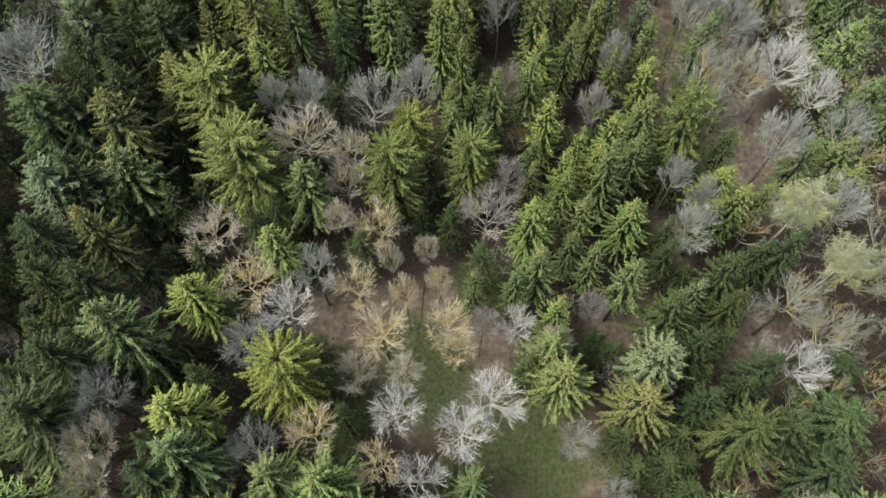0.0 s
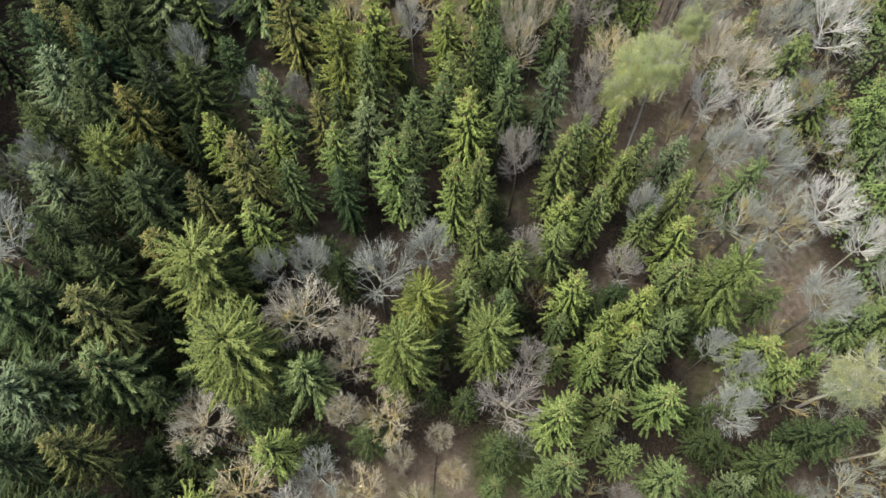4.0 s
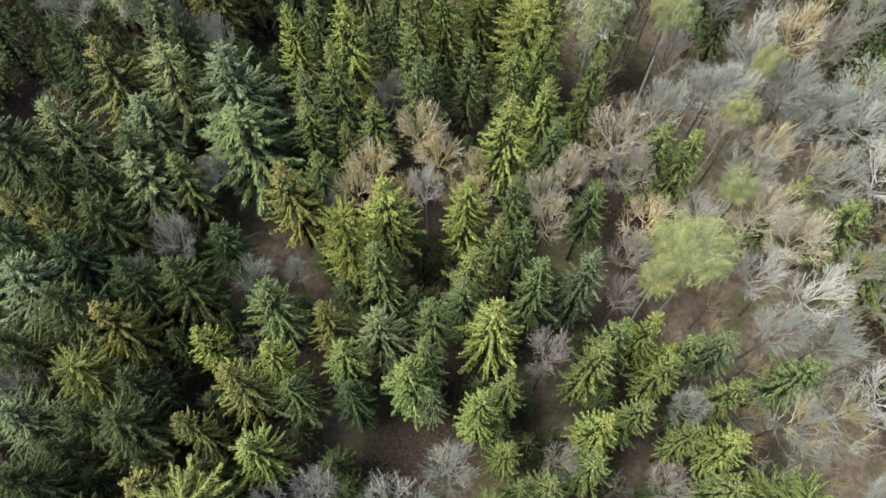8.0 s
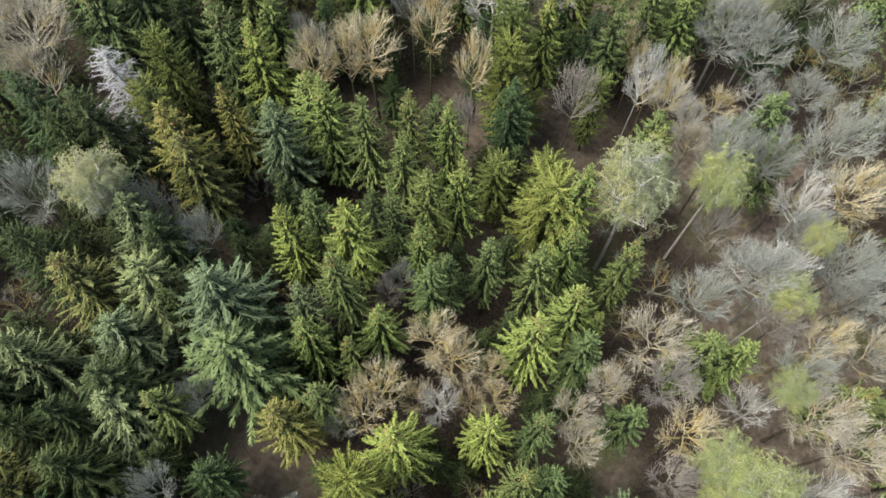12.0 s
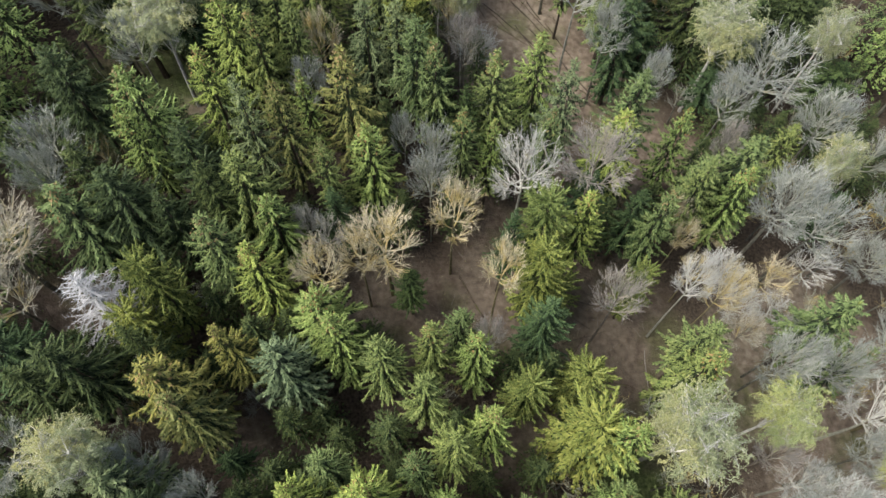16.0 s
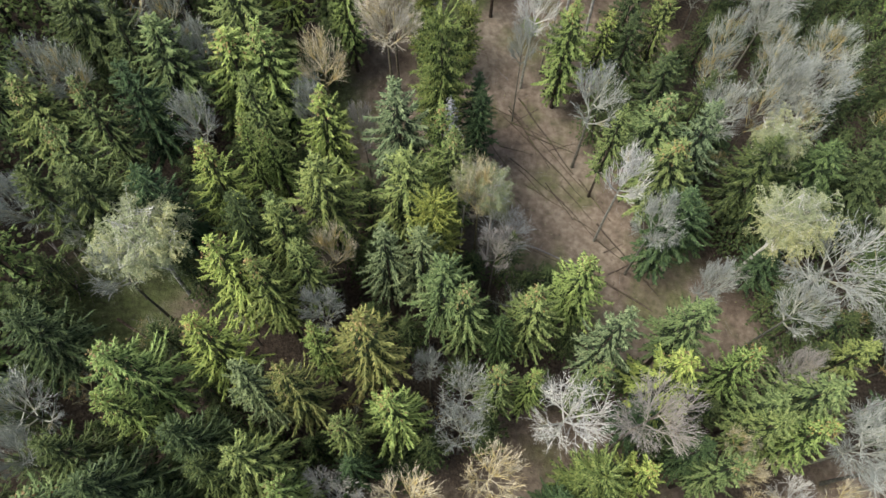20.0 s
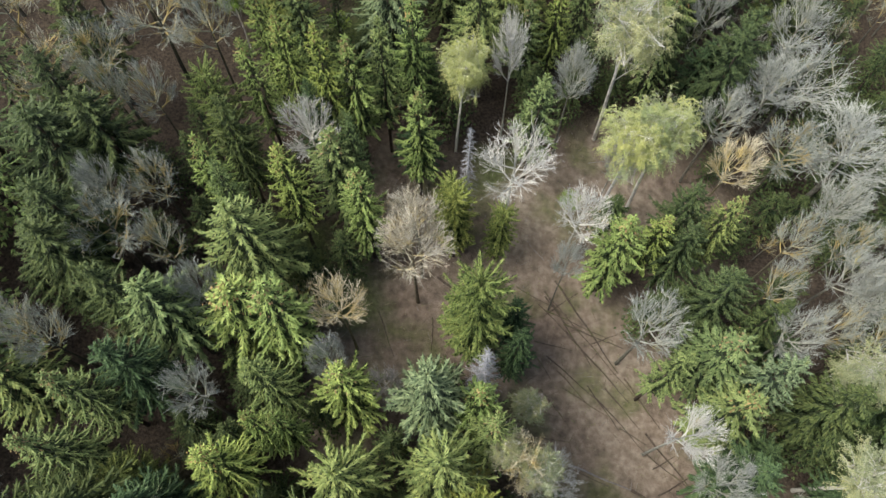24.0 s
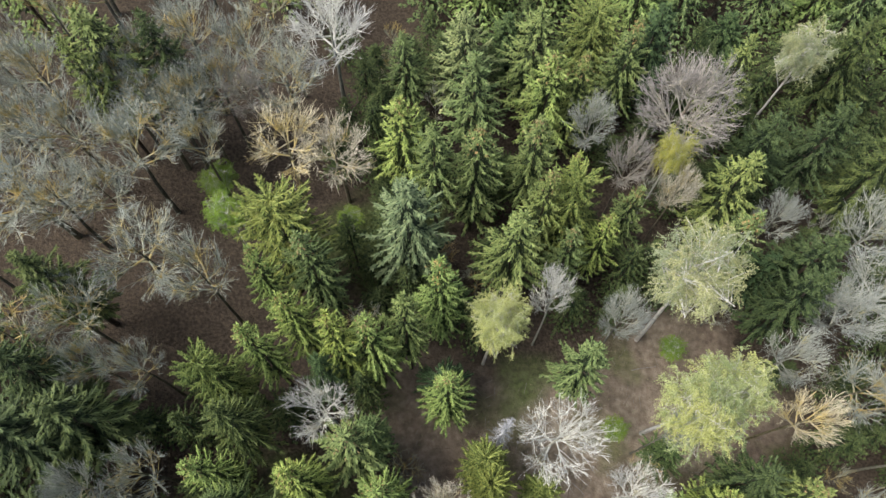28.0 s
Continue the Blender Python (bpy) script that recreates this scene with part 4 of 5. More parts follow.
spruce(-12.1, 105.6, 22.3, 2.07, "n")
spruce(6.9, 105.8, 13.0, 2.24, "v")
spruce(-31.6, 105.9, 21.0, 1.93, "k")
bare(24.8, 105.9, 22.9, 2.54, "g")
spruce(-24.8, 106.5, 20.6, 2.0, "o")
spruce(32.1, 106.6, 20.4, 2.29, "n")
spruce(-3.7, 106.8, 21.1, 2.01, "y")
spruce(-7.9, 107.3, 20.7, 2.06, "n")
spruce(-16.0, 107.4, 21.1, 2.29, "y")
bare(38.2, 107.4, 22.7, 3.43, "g")
bare(51.1, 107.7, 19.0, 2.6, "g")
bare(-2.4, 108.2, 19.3, 1.48, "p")
spruce(17.9, 108.3, 19.8, 2.45, "n")
spruce(-33.4, 109.2, 15.6, 2.02, "v")
spruce(-5.0, 109.5, 17.2, 1.73, "n")
spruce(2.7, 109.7, 20.9, 2.55, "d")
bare(-43.6, 110.4, 18.0, 2.82, "t")
spruce(31.0, 110.4, 21.8, 3.31, "n")
bare(31.4, 110.4, 13.5, 2.12, "g")
spruce(-17.7, 110.5, 17.7, 2.87, "y")
bare(24.1, 110.6, 14.0, 1.9, "t")
dead(-36.8, 110.9, 18.4, 4.7)
bare(9.6, 111.9, 20.5, 2.24, "p")
spruce(-31.7, 112.2, 19.5, 1.83, "v")
bare(19.8, 112.5, 22.4, 1.85, "y")
bare(16.9, 113.2, 22.8, 1.85, "w")
bare(48.8, 113.4, 19.0, 2.8, "g")
spruce(-22.9, 113.6, 20.8, 2.46, "y")
bare(24.0, 113.8, 13.6, 2.05, "w")
bare(-17.7, 113.9, 19.4, 2.28, "y")
bare(-1.3, 114.2, 20.7, 2.02, "y")
bare(29.3, 114.2, 10.1, 2.03, "w")
spruce(2.4, 114.5, 20.7, 2.14, "v")
spruce(-9.9, 115.0, 13.1, 1.72, "d")
spruce(-26.3, 115.1, 22.2, 2.72, "n")
spruce(13.1, 115.2, 15.2, 1.48, "v")
bare(-45.5, 115.4, 18.1, 4.24, "t")
bare(-14.4, 115.6, 19.0, 1.84, "y")
bare(25.1, 115.7, 11.0, 2.0, "y")
spruce(4.9, 115.8, 10.3, 2.17, "v")
bare(-12.1, 117.1, 18.7, 3.15, "y")
bare(20.1, 117.5, 13.7, 1.67, "y")
spruce(-38.7, 117.6, 20.0, 3.24, "n")
bare(29.2, 117.8, 11.2, 2.19, "y")
spruce(-0.5, 117.9, 20.7, 1.55, "d")
bare(23.9, 117.9, 11.2, 2.21, "w")
spruce(-30.7, 118.0, 19.6, 2.18, "k")
spruce(-22.3, 118.9, 18.8, 2.5, "y")
bare(-18.0, 119.1, 14.1, 1.65, "w")
spruce(2.9, 119.1, 20.6, 2.31, "v")
spruce(-34.7, 119.3, 21.5, 3.45, "k")
bare(34.6, 119.4, 11.5, 2.32, "w")
bare(41.0, 119.4, 12.8, 2.83, "g")
spruce(7.0, 119.6, 21.6, 2.18, "y")
bare(-19.7, 119.8, 14.8, 1.2, "w")
bare(-5.7, 119.8, 20.9, 2.33, "y")
spruce(14.5, 120.2, 22.3, 1.99, "n")
bare(18.4, 120.4, 15.4, 1.2, "y")
bare(31.8, 120.4, 20.5, 3.23, "g")
spruce(-27.1, 120.6, 21.5, 2.33, "k")
spruce(-24.5, 121.0, 22.0, 2.84, "n")
spruce(-16.9, 121.1, 17.2, 1.75, "d")
spruce(-37.6, 121.5, 20.9, 2.61, "k")
bare(-41.9, 121.6, 18.9, 1.86, "g")
spruce(12.7, 122.0, 18.3, 2.04, "d")
bare(28.1, 122.1, 22.5, 3.72, "g")
spruce(-28.1, 122.3, 24.0, 2.69, "k")
spruce(22.9, 123.0, 22.3, 2.22, "y")
bare(23.5, 123.0, 10.7, 2.03, "y")
bare(17.9, 123.1, 15.3, 1.42, "y")
bare(43.2, 123.1, 19.7, 3.52, "g")
spruce(-17.2, 123.3, 21.1, 1.8, "n")
spruce(19.0, 123.4, 22.0, 2.12, "n")
bare(-7.8, 123.6, 19.2, 1.95, "g")
bare(8.1, 124.1, 24.6, 2.91, "p")
spruce(-33.7, 124.7, 21.6, 2.06, "y")
bare(1.7, 124.7, 20.7, 3.07, "w")
spruce(-13.3, 125.0, 21.5, 2.61, "y")
bare(-42.7, 125.2, 17.4, 2.6, "g")
spruce(9.0, 125.5, 14.3, 2.52, "d")
spruce(37.0, 125.6, 13.8, 2.64, "d")
spruce(20.5, 125.8, 18.9, 2.41, "n")
spruce(-21.0, 126.3, 24.9, 2.18, "o")
spruce(-24.2, 126.4, 24.5, 2.22, "b")
bare(-7.4, 126.6, 18.7, 2.25, "g")
spruce(24.5, 126.7, 22.5, 3.18, "n")
spruce(-33.4, 127.1, 23.0, 3.01, "y")
spruce(-1.8, 127.3, 20.3, 1.51, "y")
leafy(35.4, 127.4, 21.5, 2.29, "p")
spruce(-4.6, 127.5, 21.5, 1.94, "n")
spruce(4.0, 127.6, 22.5, 1.74, "n")
spruce(11.0, 128.1, 21.8, 3.09, "y")
bare(23.3, 128.9, 20.1, 1.56, "p")
spruce(17.5, 129.0, 21.8, 1.89, "y")
bare(-10.4, 129.3, 16.3, 1.31, "g")
bare(41.0, 129.7, 19.8, 1.95, "g")
spruce(-27.7, 130.0, 23.3, 2.59, "y")
spruce(-15.4, 130.1, 24.5, 3.01, "o")
spruce(-19.7, 130.4, 20.2, 1.62, "y")
spruce(-40.9, 130.7, 20.3, 2.95, "k")
spruce(31.2, 131.0, 17.7, 2.24, "n")
spruce(5.0, 131.1, 24.8, 2.2, "b")
spruce(-3.7, 132.5, 17.8, 1.67, "d")
spruce(13.4, 133.0, 21.9, 2.76, "n")
spruce(-6.9, 133.6, 22.9, 2.3, "n")
spruce(-1.0, 133.6, 21.6, 2.49, "n")
bare(36.3, 133.8, 19.4, 3.05, "g")
bare(-19.9, 134.2, 16.6, 1.84, "g")
bare(24.3, 134.6, 21.2, 2.33, "g")
spruce(-23.8, 135.1, 22.1, 2.24, "n")
spruce(-9.0, 135.2, 23.9, 2.54, "n")
bare(-36.5, 136.7, 17.5, 2.25, "g")
spruce(-26.7, 136.7, 22.5, 2.8, "y")
spruce(-20.7, 136.8, 22.0, 1.95, "n")
spruce(3.6, 136.8, 21.2, 2.49, "y")
bare(16.5, 137.2, 19.9, 1.77, "g")
spruce(-10.9, 138.1, 22.0, 2.3, "b")
spruce(-13.9, 138.3, 22.5, 2.08, "b")
leafy(-34.4, 138.9, 19.4, 3.83, "p")
bare(-19.1, 139.2, 17.0, 1.97, "y")
spruce(-22.7, 139.8, 22.2, 2.34, "n")
bare(-4.1, 139.9, 18.7, 1.7, "p")
bare(30.5, 140.0, 19.9, 4.58, "g")
spruce(-25.6, 140.7, 21.9, 2.34, "k")
spruce(-9.4, 141.3, 21.5, 2.0, "v")
bare(-40.3, 141.4, 15.8, 1.91, "g")
spruce(-22.8, 141.5, 21.4, 1.9, "n")
spruce(-41.5, 142.2, 20.9, 2.88, "k")
spruce(-38.5, 142.4, 21.1, 3.47, "k")
spruce(-33.4, 142.7, 21.4, 2.79, "d")
spruce(25.9, 142.7, 10.5, 2.34, "d")
bare(-45.6, 142.9, 17.6, 2.17, "g")
spruce(41.6, 143.4, 12.9, 3.38, "d")
bare(12.2, 143.7, 18.6, 2.38, "g")
leafy(25.1, 143.7, 21.4, 3.62, "p")
spruce(14.2, 144.0, 20.3, 3.04, "d")
spruce(-19.6, 144.5, 22.0, 3.05, "n")
bare(-2.2, 144.5, 10.7, 2.47, "w")
leafy(-4.0, 144.7, 19.7, 1.74, "p")
leafy(38.4, 144.9, 19.9, 2.51, "p")
spruce(-36.9, 145.0, 12.9, 1.75, "v")
spruce(-12.3, 145.0, 22.5, 3.05, "n")
leafy(-9.2, 145.0, 7.0, 2.2, "y")
spruce(-29.0, 145.2, 21.0, 2.53, "y")
bare(-5.4, 145.2, 19.7, 2.11, "y")
leafy(-6.8, 146.0, 19.6, 1.45, "p")
spruce(-40.7, 146.5, 20.7, 2.34, "n")
spruce(18.0, 146.6, 12.5, 2.65, "d")
spruce(-7.8, 147.6, 22.2, 2.25, "n")
bare(8.9, 147.6, 20.3, 2.18, "w")
bare(-6.3, 147.7, 9.0, 1.8, "t")
spruce(-26.3, 148.0, 21.1, 1.42, "y")
spruce(-24.6, 148.5, 18.7, 1.56, "y")
spruce(-8.9, 149.8, 22.0, 2.16, "y")
spruce(13.8, 149.8, 19.2, 3.17, "n")
spruce(23.6, 149.9, 20.5, 3.2, "k")
spruce(36.5, 150.0, 16.3, 3.02, "k")
spruce(-12.8, 150.2, 24.6, 3.28, "b")
spruce(-39.6, 150.5, 20.6, 2.21, "n")
spruce(30.4, 150.6, 19.6, 3.23, "d")
bare(-31.2, 150.9, 19.0, 1.93, "g")
spruce(36.8, 151.1, 20.7, 3.21, "k")
leafy(-3.5, 151.2, 9.0, 1.7, "p")
spruce(-25.2, 151.3, 22.8, 2.18, "n")
spruce(-19.7, 151.4, 21.2, 2.72, "y")
bare(-16.3, 151.6, 18.5, 1.34, "p")
spruce(-45.6, 151.9, 17.6, 3.04, "n")
spruce(16.8, 152.2, 22.8, 2.52, "b")
leafy(25.7, 152.6, 20.3, 2.66, "p")
spruce(-36.5, 152.7, 20.5, 2.64, "d")
spruce(8.7, 153.2, 19.0, 1.78, "n")
bare(-21.2, 153.4, 18.5, 1.68, "g")
dead(-8.1, 153.8, 17.9, 1.98)
spruce(13.6, 154.6, 18.8, 3.26, "n")
bare(-43.4, 155.2, 17.8, 2.1, "m")
spruce(-4.9, 155.6, 16.8, 1.81, "d")
bare(-45.9, 155.7, 16.8, 2.24, "m")
bare(29.9, 156.0, 18.2, 2.59, "m")
bare(20.7, 156.5, 18.8, 2.58, "g")
spruce(-25.4, 157.0, 21.1, 3.18, "y")
bare(7.0, 157.0, 18.5, 2.72, "g")
spruce(22.6, 157.2, 10.3, 2.5, "d")
spruce(-8.7, 157.5, 24.3, 2.3, "v")
bare(25.1, 157.5, 18.9, 1.9, "m")
spruce(-34.2, 157.6, 20.6, 3.53, "n")
spruce(-28.6, 158.0, 18.9, 3.7, "y")
bare(-20.3, 158.1, 18.8, 2.27, "y")
spruce(18.9, 158.2, 19.0, 1.88, "k")
spruce(-37.7, 158.3, 20.7, 2.77, "k")
spruce(-9.1, 159.1, 14.6, 2.16, "v")
spruce(-5.0, 159.1, 14.6, 1.66, "d")
bare(-31.9, 159.2, 17.5, 1.93, "g")
bare(29.8, 160.6, 17.9, 2.31, "g")
spruce(15.2, 160.8, 17.3, 2.86, "k")
bare(33.8, 161.4, 18.0, 3.41, "g")
bare(20.5, 161.6, 18.6, 1.72, "m")
bare(-0.0, 162.8, 18.4, 1.31, "g")
bare(27.8, 162.8, 17.6, 2.69, "g")
spruce(-43.7, 163.1, 17.5, 3.28, "k")
bare(-14.1, 163.2, 19.0, 2.9, "t")
bare(-35.8, 163.9, 16.2, 1.73, "m")
spruce(-28.1, 163.9, 21.3, 3.48, "n")
spruce(5.1, 165.2, 18.8, 2.69, "y")
spruce(11.4, 165.2, 18.0, 2.18, "k")
bare(-40.7, 165.6, 15.4, 3.18, "m")
bare(-13.6, 165.9, 18.7, 2.56, "t")
bare(22.7, 165.9, 18.6, 2.04, "m")
bare(29.0, 165.9, 17.8, 2.03, "m")
spruce(-43.3, 166.0, 19.3, 3.25, "k")
bare(35.6, 166.3, 18.1, 2.82, "m")
spruce(9.4, 167.0, 16.2, 1.89, "y")
spruce(-29.4, 167.5, 21.0, 1.72, "n")
spruce(15.5, 167.5, 20.2, 2.12, "n")
bare(1.3, 167.6, 18.3, 2.3, "w")
spruce(-18.6, 168.0, 20.1, 2.17, "y")
spruce(-5.7, 168.4, 13.0, 1.34, "v")
spruce(-10.2, 168.5, 14.5, 1.59, "v")
spruce(12.0, 168.5, 19.4, 2.52, "k")
spruce(-24.9, 168.8, 21.2, 2.02, "y")
bare(-40.8, 168.9, 16.4, 1.65, "g")
bare(-36.8, 169.9, 15.6, 2.23, "m")
spruce(-31.1, 169.9, 20.9, 1.88, "y")
bare(28.7, 170.3, 17.9, 2.44, "g")
spruce(-10.5, 170.7, 13.0, 1.59, "v")
spruce(6.4, 171.4, 10.5, 1.72, "d")
spruce(-20.9, 171.7, 19.3, 2.89, "n")
bare(-4.5, 171.9, 19.7, 3.11, "w")
bare(5.0, 172.3, 19.5, 1.37, "g")
spruce(-19.5, 172.5, 21.4, 1.36, "n")
spruce(-45.1, 172.6, 18.4, 3.95, "k")
dead(-8.9, 172.9, 20.0, 1.27)
spruce(-30.0, 173.1, 21.1, 2.31, "k")
spruce(-41.1, 173.5, 19.6, 3.38, "k")
bare(17.3, 173.5, 19.1, 2.29, "y")
leafy(6.4, 174.1, 21.9, 3.96, "l")
leafy(2.8, 174.3, 4.0, 1.5, "b")
bare(-23.3, 174.4, 18.4, 2.31, "w")
leafy(10.1, 175.0, 21.0, 3.95, "l")
spruce(-13.6, 175.6, 20.4, 1.95, "y")
bare(31.1, 176.0, 17.9, 5.2, "g")
bare(24.7, 176.5, 17.4, 3.18, "m")
spruce(-44.7, 176.8, 19.9, 2.7, "k")
spruce(-31.4, 176.8, 18.9, 1.78, "v")
bare(-37.4, 177.6, 17.0, 2.04, "m")
spruce(-23.6, 177.6, 17.2, 1.68, "d")
spruce(-13.7, 177.8, 11.0, 2.25, "d")
spruce(-2.0, 178.0, 20.6, 2.28, "n")
bare(-41.2, 178.2, 16.6, 1.93, "m")
spruce(-28.1, 178.9, 20.9, 1.84, "y")
bare(17.3, 179.1, 17.9, 2.5, "g")
spruce(-21.9, 179.3, 22.9, 1.97, "y")
spruce(-19.4, 179.5, 21.5, 2.36, "y")
spruce(-16.8, 180.7, 22.5, 1.93, "n")
spruce(-25.1, 181.1, 21.8, 1.89, "y")
leafy(-9.5, 181.1, 20.5, 2.83, "l")
bare(1.9, 181.8, 19.1, 2.0, "g")
bare(-43.2, 182.0, 16.4, 2.78, "m")
leafy(10.0, 182.3, 4.0, 1.6, "b")
bare(23.4, 182.7, 17.9, 3.23, "g")
spruce(-13.9, 183.2, 23.2, 2.16, "y")
bare(-4.3, 183.3, 21.6, 1.59, "w")
spruce(18.3, 183.8, 21.9, 2.82, "k")
spruce(-27.9, 184.2, 21.9, 1.64, "y")
leafy(7.0, 184.2, 24.9, 3.76, "p")
spruce(-44.7, 184.6, 18.7, 2.83, "k")
bare(-33.0, 184.8, 20.0, 2.6, "m")
spruce(-12.2, 184.9, 14.3, 1.41, "d")
bare(28.1, 185.6, 16.9, 4.38, "g")
spruce(-24.1, 185.9, 21.3, 2.41, "n")
bare(-38.9, 187.6, 15.6, 3.77, "m")
spruce(20.4, 187.6, 20.7, 3.27, "k")
spruce(-7.4, 188.2, 22.5, 2.73, "n")
spruce(-2.1, 188.4, 18.5, 1.88, "n")
spruce(18.1, 188.5, 13.2, 2.43, "d")
spruce(12.6, 188.6, 22.6, 2.46, "n")
spruce(-26.9, 189.1, 19.6, 2.82, "v")
spruce(0.8, 189.6, 18.5, 1.71, "y")
spruce(-16.4, 189.7, 23.2, 3.39, "b")
bare(28.8, 191.7, 18.0, 2.99, "g")
leafy(-32.6, 191.8, 13.5, 2.1, "b")
spruce(-4.6, 191.9, 21.8, 2.03, "n")
spruce(-1.8, 192.1, 20.7, 2.08, "v")
bare(-46.1, 192.2, 14.6, 3.08, "m")
bare(18.4, 192.3, 17.8, 1.85, "g")
bare(-42.2, 193.0, 15.0, 2.8, "m")
bare(-49.2, 193.3, 13.3, 5.2, "m")
spruce(4.2, 193.4, 16.5, 2.04, "n")
spruce(13.0, 194.1, 22.5, 2.81, "n")
bare(8.4, 194.2, 19.1, 1.82, "t")
leafy(-22.6, 195.1, 4.0, 1.5, "b")
spruce(-14.0, 195.5, 21.7, 2.26, "n")
spruce(-10.5, 195.7, 21.3, 2.62, "n")
leafy(6.9, 195.8, 22.2, 1.96, "y")
spruce(-1.3, 196.0, 17.4, 1.71, "y")
bare(3.9, 196.3, 19.1, 1.97, "p")
bare(-40.2, 196.4, 17.0, 3.68, "m")
spruce(29.2, 196.9, 21.2, 3.29, "k")
spruce(-5.1, 197.0, 21.2, 2.4, "n")
bare(-34.7, 197.6, 16.4, 2.29, "m")
leafy(-35.4, 198.0, 5.9, 2.12, "b")
bare(-45.3, 198.2, 16.0, 3.2, "m")
bare(-23.1, 198.3, 13.8, 3.28, "t")
bare(-48.9, 198.4, 15.9, 2.79, "m")
bare(-27.5, 198.4, 16.1, 3.14, "y")
spruce(-16.7, 198.5, 20.8, 2.48, "y")
spruce(16.9, 198.7, 21.6, 2.89, "k")
spruce(23.7, 199.5, 22.4, 3.07, "k")
bare(0.9, 200.7, 18.7, 2.02, "g")
bare(-37.5, 201.1, 16.0, 2.9, "m")
bare(-39.6, 201.3, 15.1, 4.08, "m")
bare(9.4, 201.6, 22.6, 4.59, "p")
spruce(-43.1, 201.9, 20.3, 2.04, "n")
bare(-35.6, 202.1, 16.3, 2.68, "m")
spruce(-10.1, 202.4, 21.7, 2.74, "n")
bare(-31.1, 203.1, 15.0, 2.0, "p")
bare(-42.4, 203.2, 15.7, 2.72, "m")
bare(-48.9, 203.6, 16.0, 3.0, "m")
spruce(-3.0, 204.0, 20.9, 2.76, "y")
bare(-33.6, 204.1, 16.0, 2.6, "m")
spruce(-42.1, 204.2, 20.8, 3.47, "n")
bare(-27.5, 204.4, 16.6, 3.21, "m")
spruce(-0.5, 204.4, 20.7, 2.05, "n")
spruce(-37.6, 204.7, 20.8, 2.56, "k")
bare(-40.1, 204.9, 17.0, 2.6, "m")
spruce(15.2, 205.8, 22.8, 2.25, "n")
bare(-31.6, 207.5, 16.7, 3.03, "m")
spruce(-10.7, 207.6, 20.1, 2.91, "b")
bare(-36.3, 207.8, 16.8, 3.13, "m")
spruce(-16.6, 207.9, 16.2, 2.12, "n")
spruce(5.3, 208.0, 21.3, 2.23, "n")
spruce(-4.2, 208.4, 20.8, 2.98, "n")
bare(-23.6, 208.9, 17.8, 3.78, "w")
spruce(13.6, 209.4, 17.9, 1.77, "k")
spruce(7.5, 209.8, 21.2, 2.86, "d")
leafy(23.9, 209.9, 19.8, 2.6, "p")
spruce(29.3, 210.3, 21.2, 2.95, "k")
spruce(2.5, 213.2, 15.7, 2.69, "v")
spruce(-6.2, 214.0, 12.7, 2.69, "d")
spruce(18.3, 216.2, 13.2, 3.04, "d")


def log(x1, y1, x2, y2, r, pale=False):
    """A fallen trunk that follows the ground, with branch stubs."""
    rng = random.Random(int(x1 * 31 + y1 * 17))
    n = max(3, int(math.hypot(x2 - x1, y2 - y1) / 1.2))
    side = Vector((y1 - y2, x2 - x1, 0)).normalized()
    pts = []
    for i in range(n + 1):
        x, y = x1 + (x2 - x1) * i / n, y1 + (y2 - y1) * i / n
        w = side * (0.06 * math.sin(i * 1.3 + x1) if 0 < i < n else 0)
        pts.append(Vector((x, y, ground_z(x, y) + r * 0.5)) + w)
    c = sum(pts, Vector()) / len(pts)
    c.z = ground_z(c.x, c.y)
    pts = [p - c for p in pts]
    root = new("fallen_log")
    root.location = c
    stem = Build()
    stem.tube(pts, [r * (1.15 - 0.6 * i / n) for i in range(n + 1)], 7)
    wood = PALE_LOG if pale else LOG_WOOD
    stem.done("stem", [wood], root)
    for _ in range(max(1, n // 2)):
        p = pts[rng.randrange(1, n + 1)]
        d = (side * rng.choice((-1, 1)) + Vector((rng.uniform(-0.5, 0.5), rng.uniform(-0.5, 0.5), rng.uniform(0.15, 0.9)))).normalized()
        b = Build()
        ln = rng.uniform(0.5, 1.5)
        b.tube([p, p + d * ln * 0.5, p + d * ln + UP * 0.1], [r * 0.3, r * 0.2, 0.012], 4)
        b.done("branch_stub", [wood], root)
    size = "thin" if r < 0.11 else "thick"
    tagged(root, f"{size} bleached pale fallen trunk lying on leaf litter" if pale else f"{size} dark rotting fallen trunk lying on leaf litter", "fallen log", "fallen trunks")



# ---- fallen trunks and sticks on the forest floor ----
log(1.0, 146.6, 7.2, 144.1, 0.112, True)
log(7.2, 144.1, 15.1, 139.3, 0.14)
log(10.1, 143.5, 14.6, 145.6, 0.084)
log(9.4, 149.7, 16.0, 141.2, 0.091)
log(11.9, 145.6, 15.2, 142.5, 0.084)
log(15.1, 137.5, 18.8, 139.1, 0.112)
log(28.1, 140.3, 31.0, 141.2, 0.14)
log(29.0, 138.9, 34.2, 140.2, 0.07)
log(-41.7, 136.6, -37.8, 134.2, 0.14)
log(-45.0, 135.3, -43.0, 134.4, 0.126)
log(-40.2, 135.0, -41.7, 132.3, 0.07)
log(-49.9, 144.9, -46.1, 141.3, 0.063, True)
log(-46.9, 143.6, -44.8, 141.1, 0.056, True)
log(-46.4, 141.1, -45.4, 138.4, 0.07, True)
log(-50.6, 139.9, -46.8, 140.8, 0.084)
log(3.6, 154.6, 6.5, 150.0, 0.07)
log(-3.8, 149.6, 1.2, 148.8, 0.07)
log(-4.2, 141.5, -3.3, 144.0, 0.049)
log(-3.4, 165.3, 2.0, 162.2, 0.063)
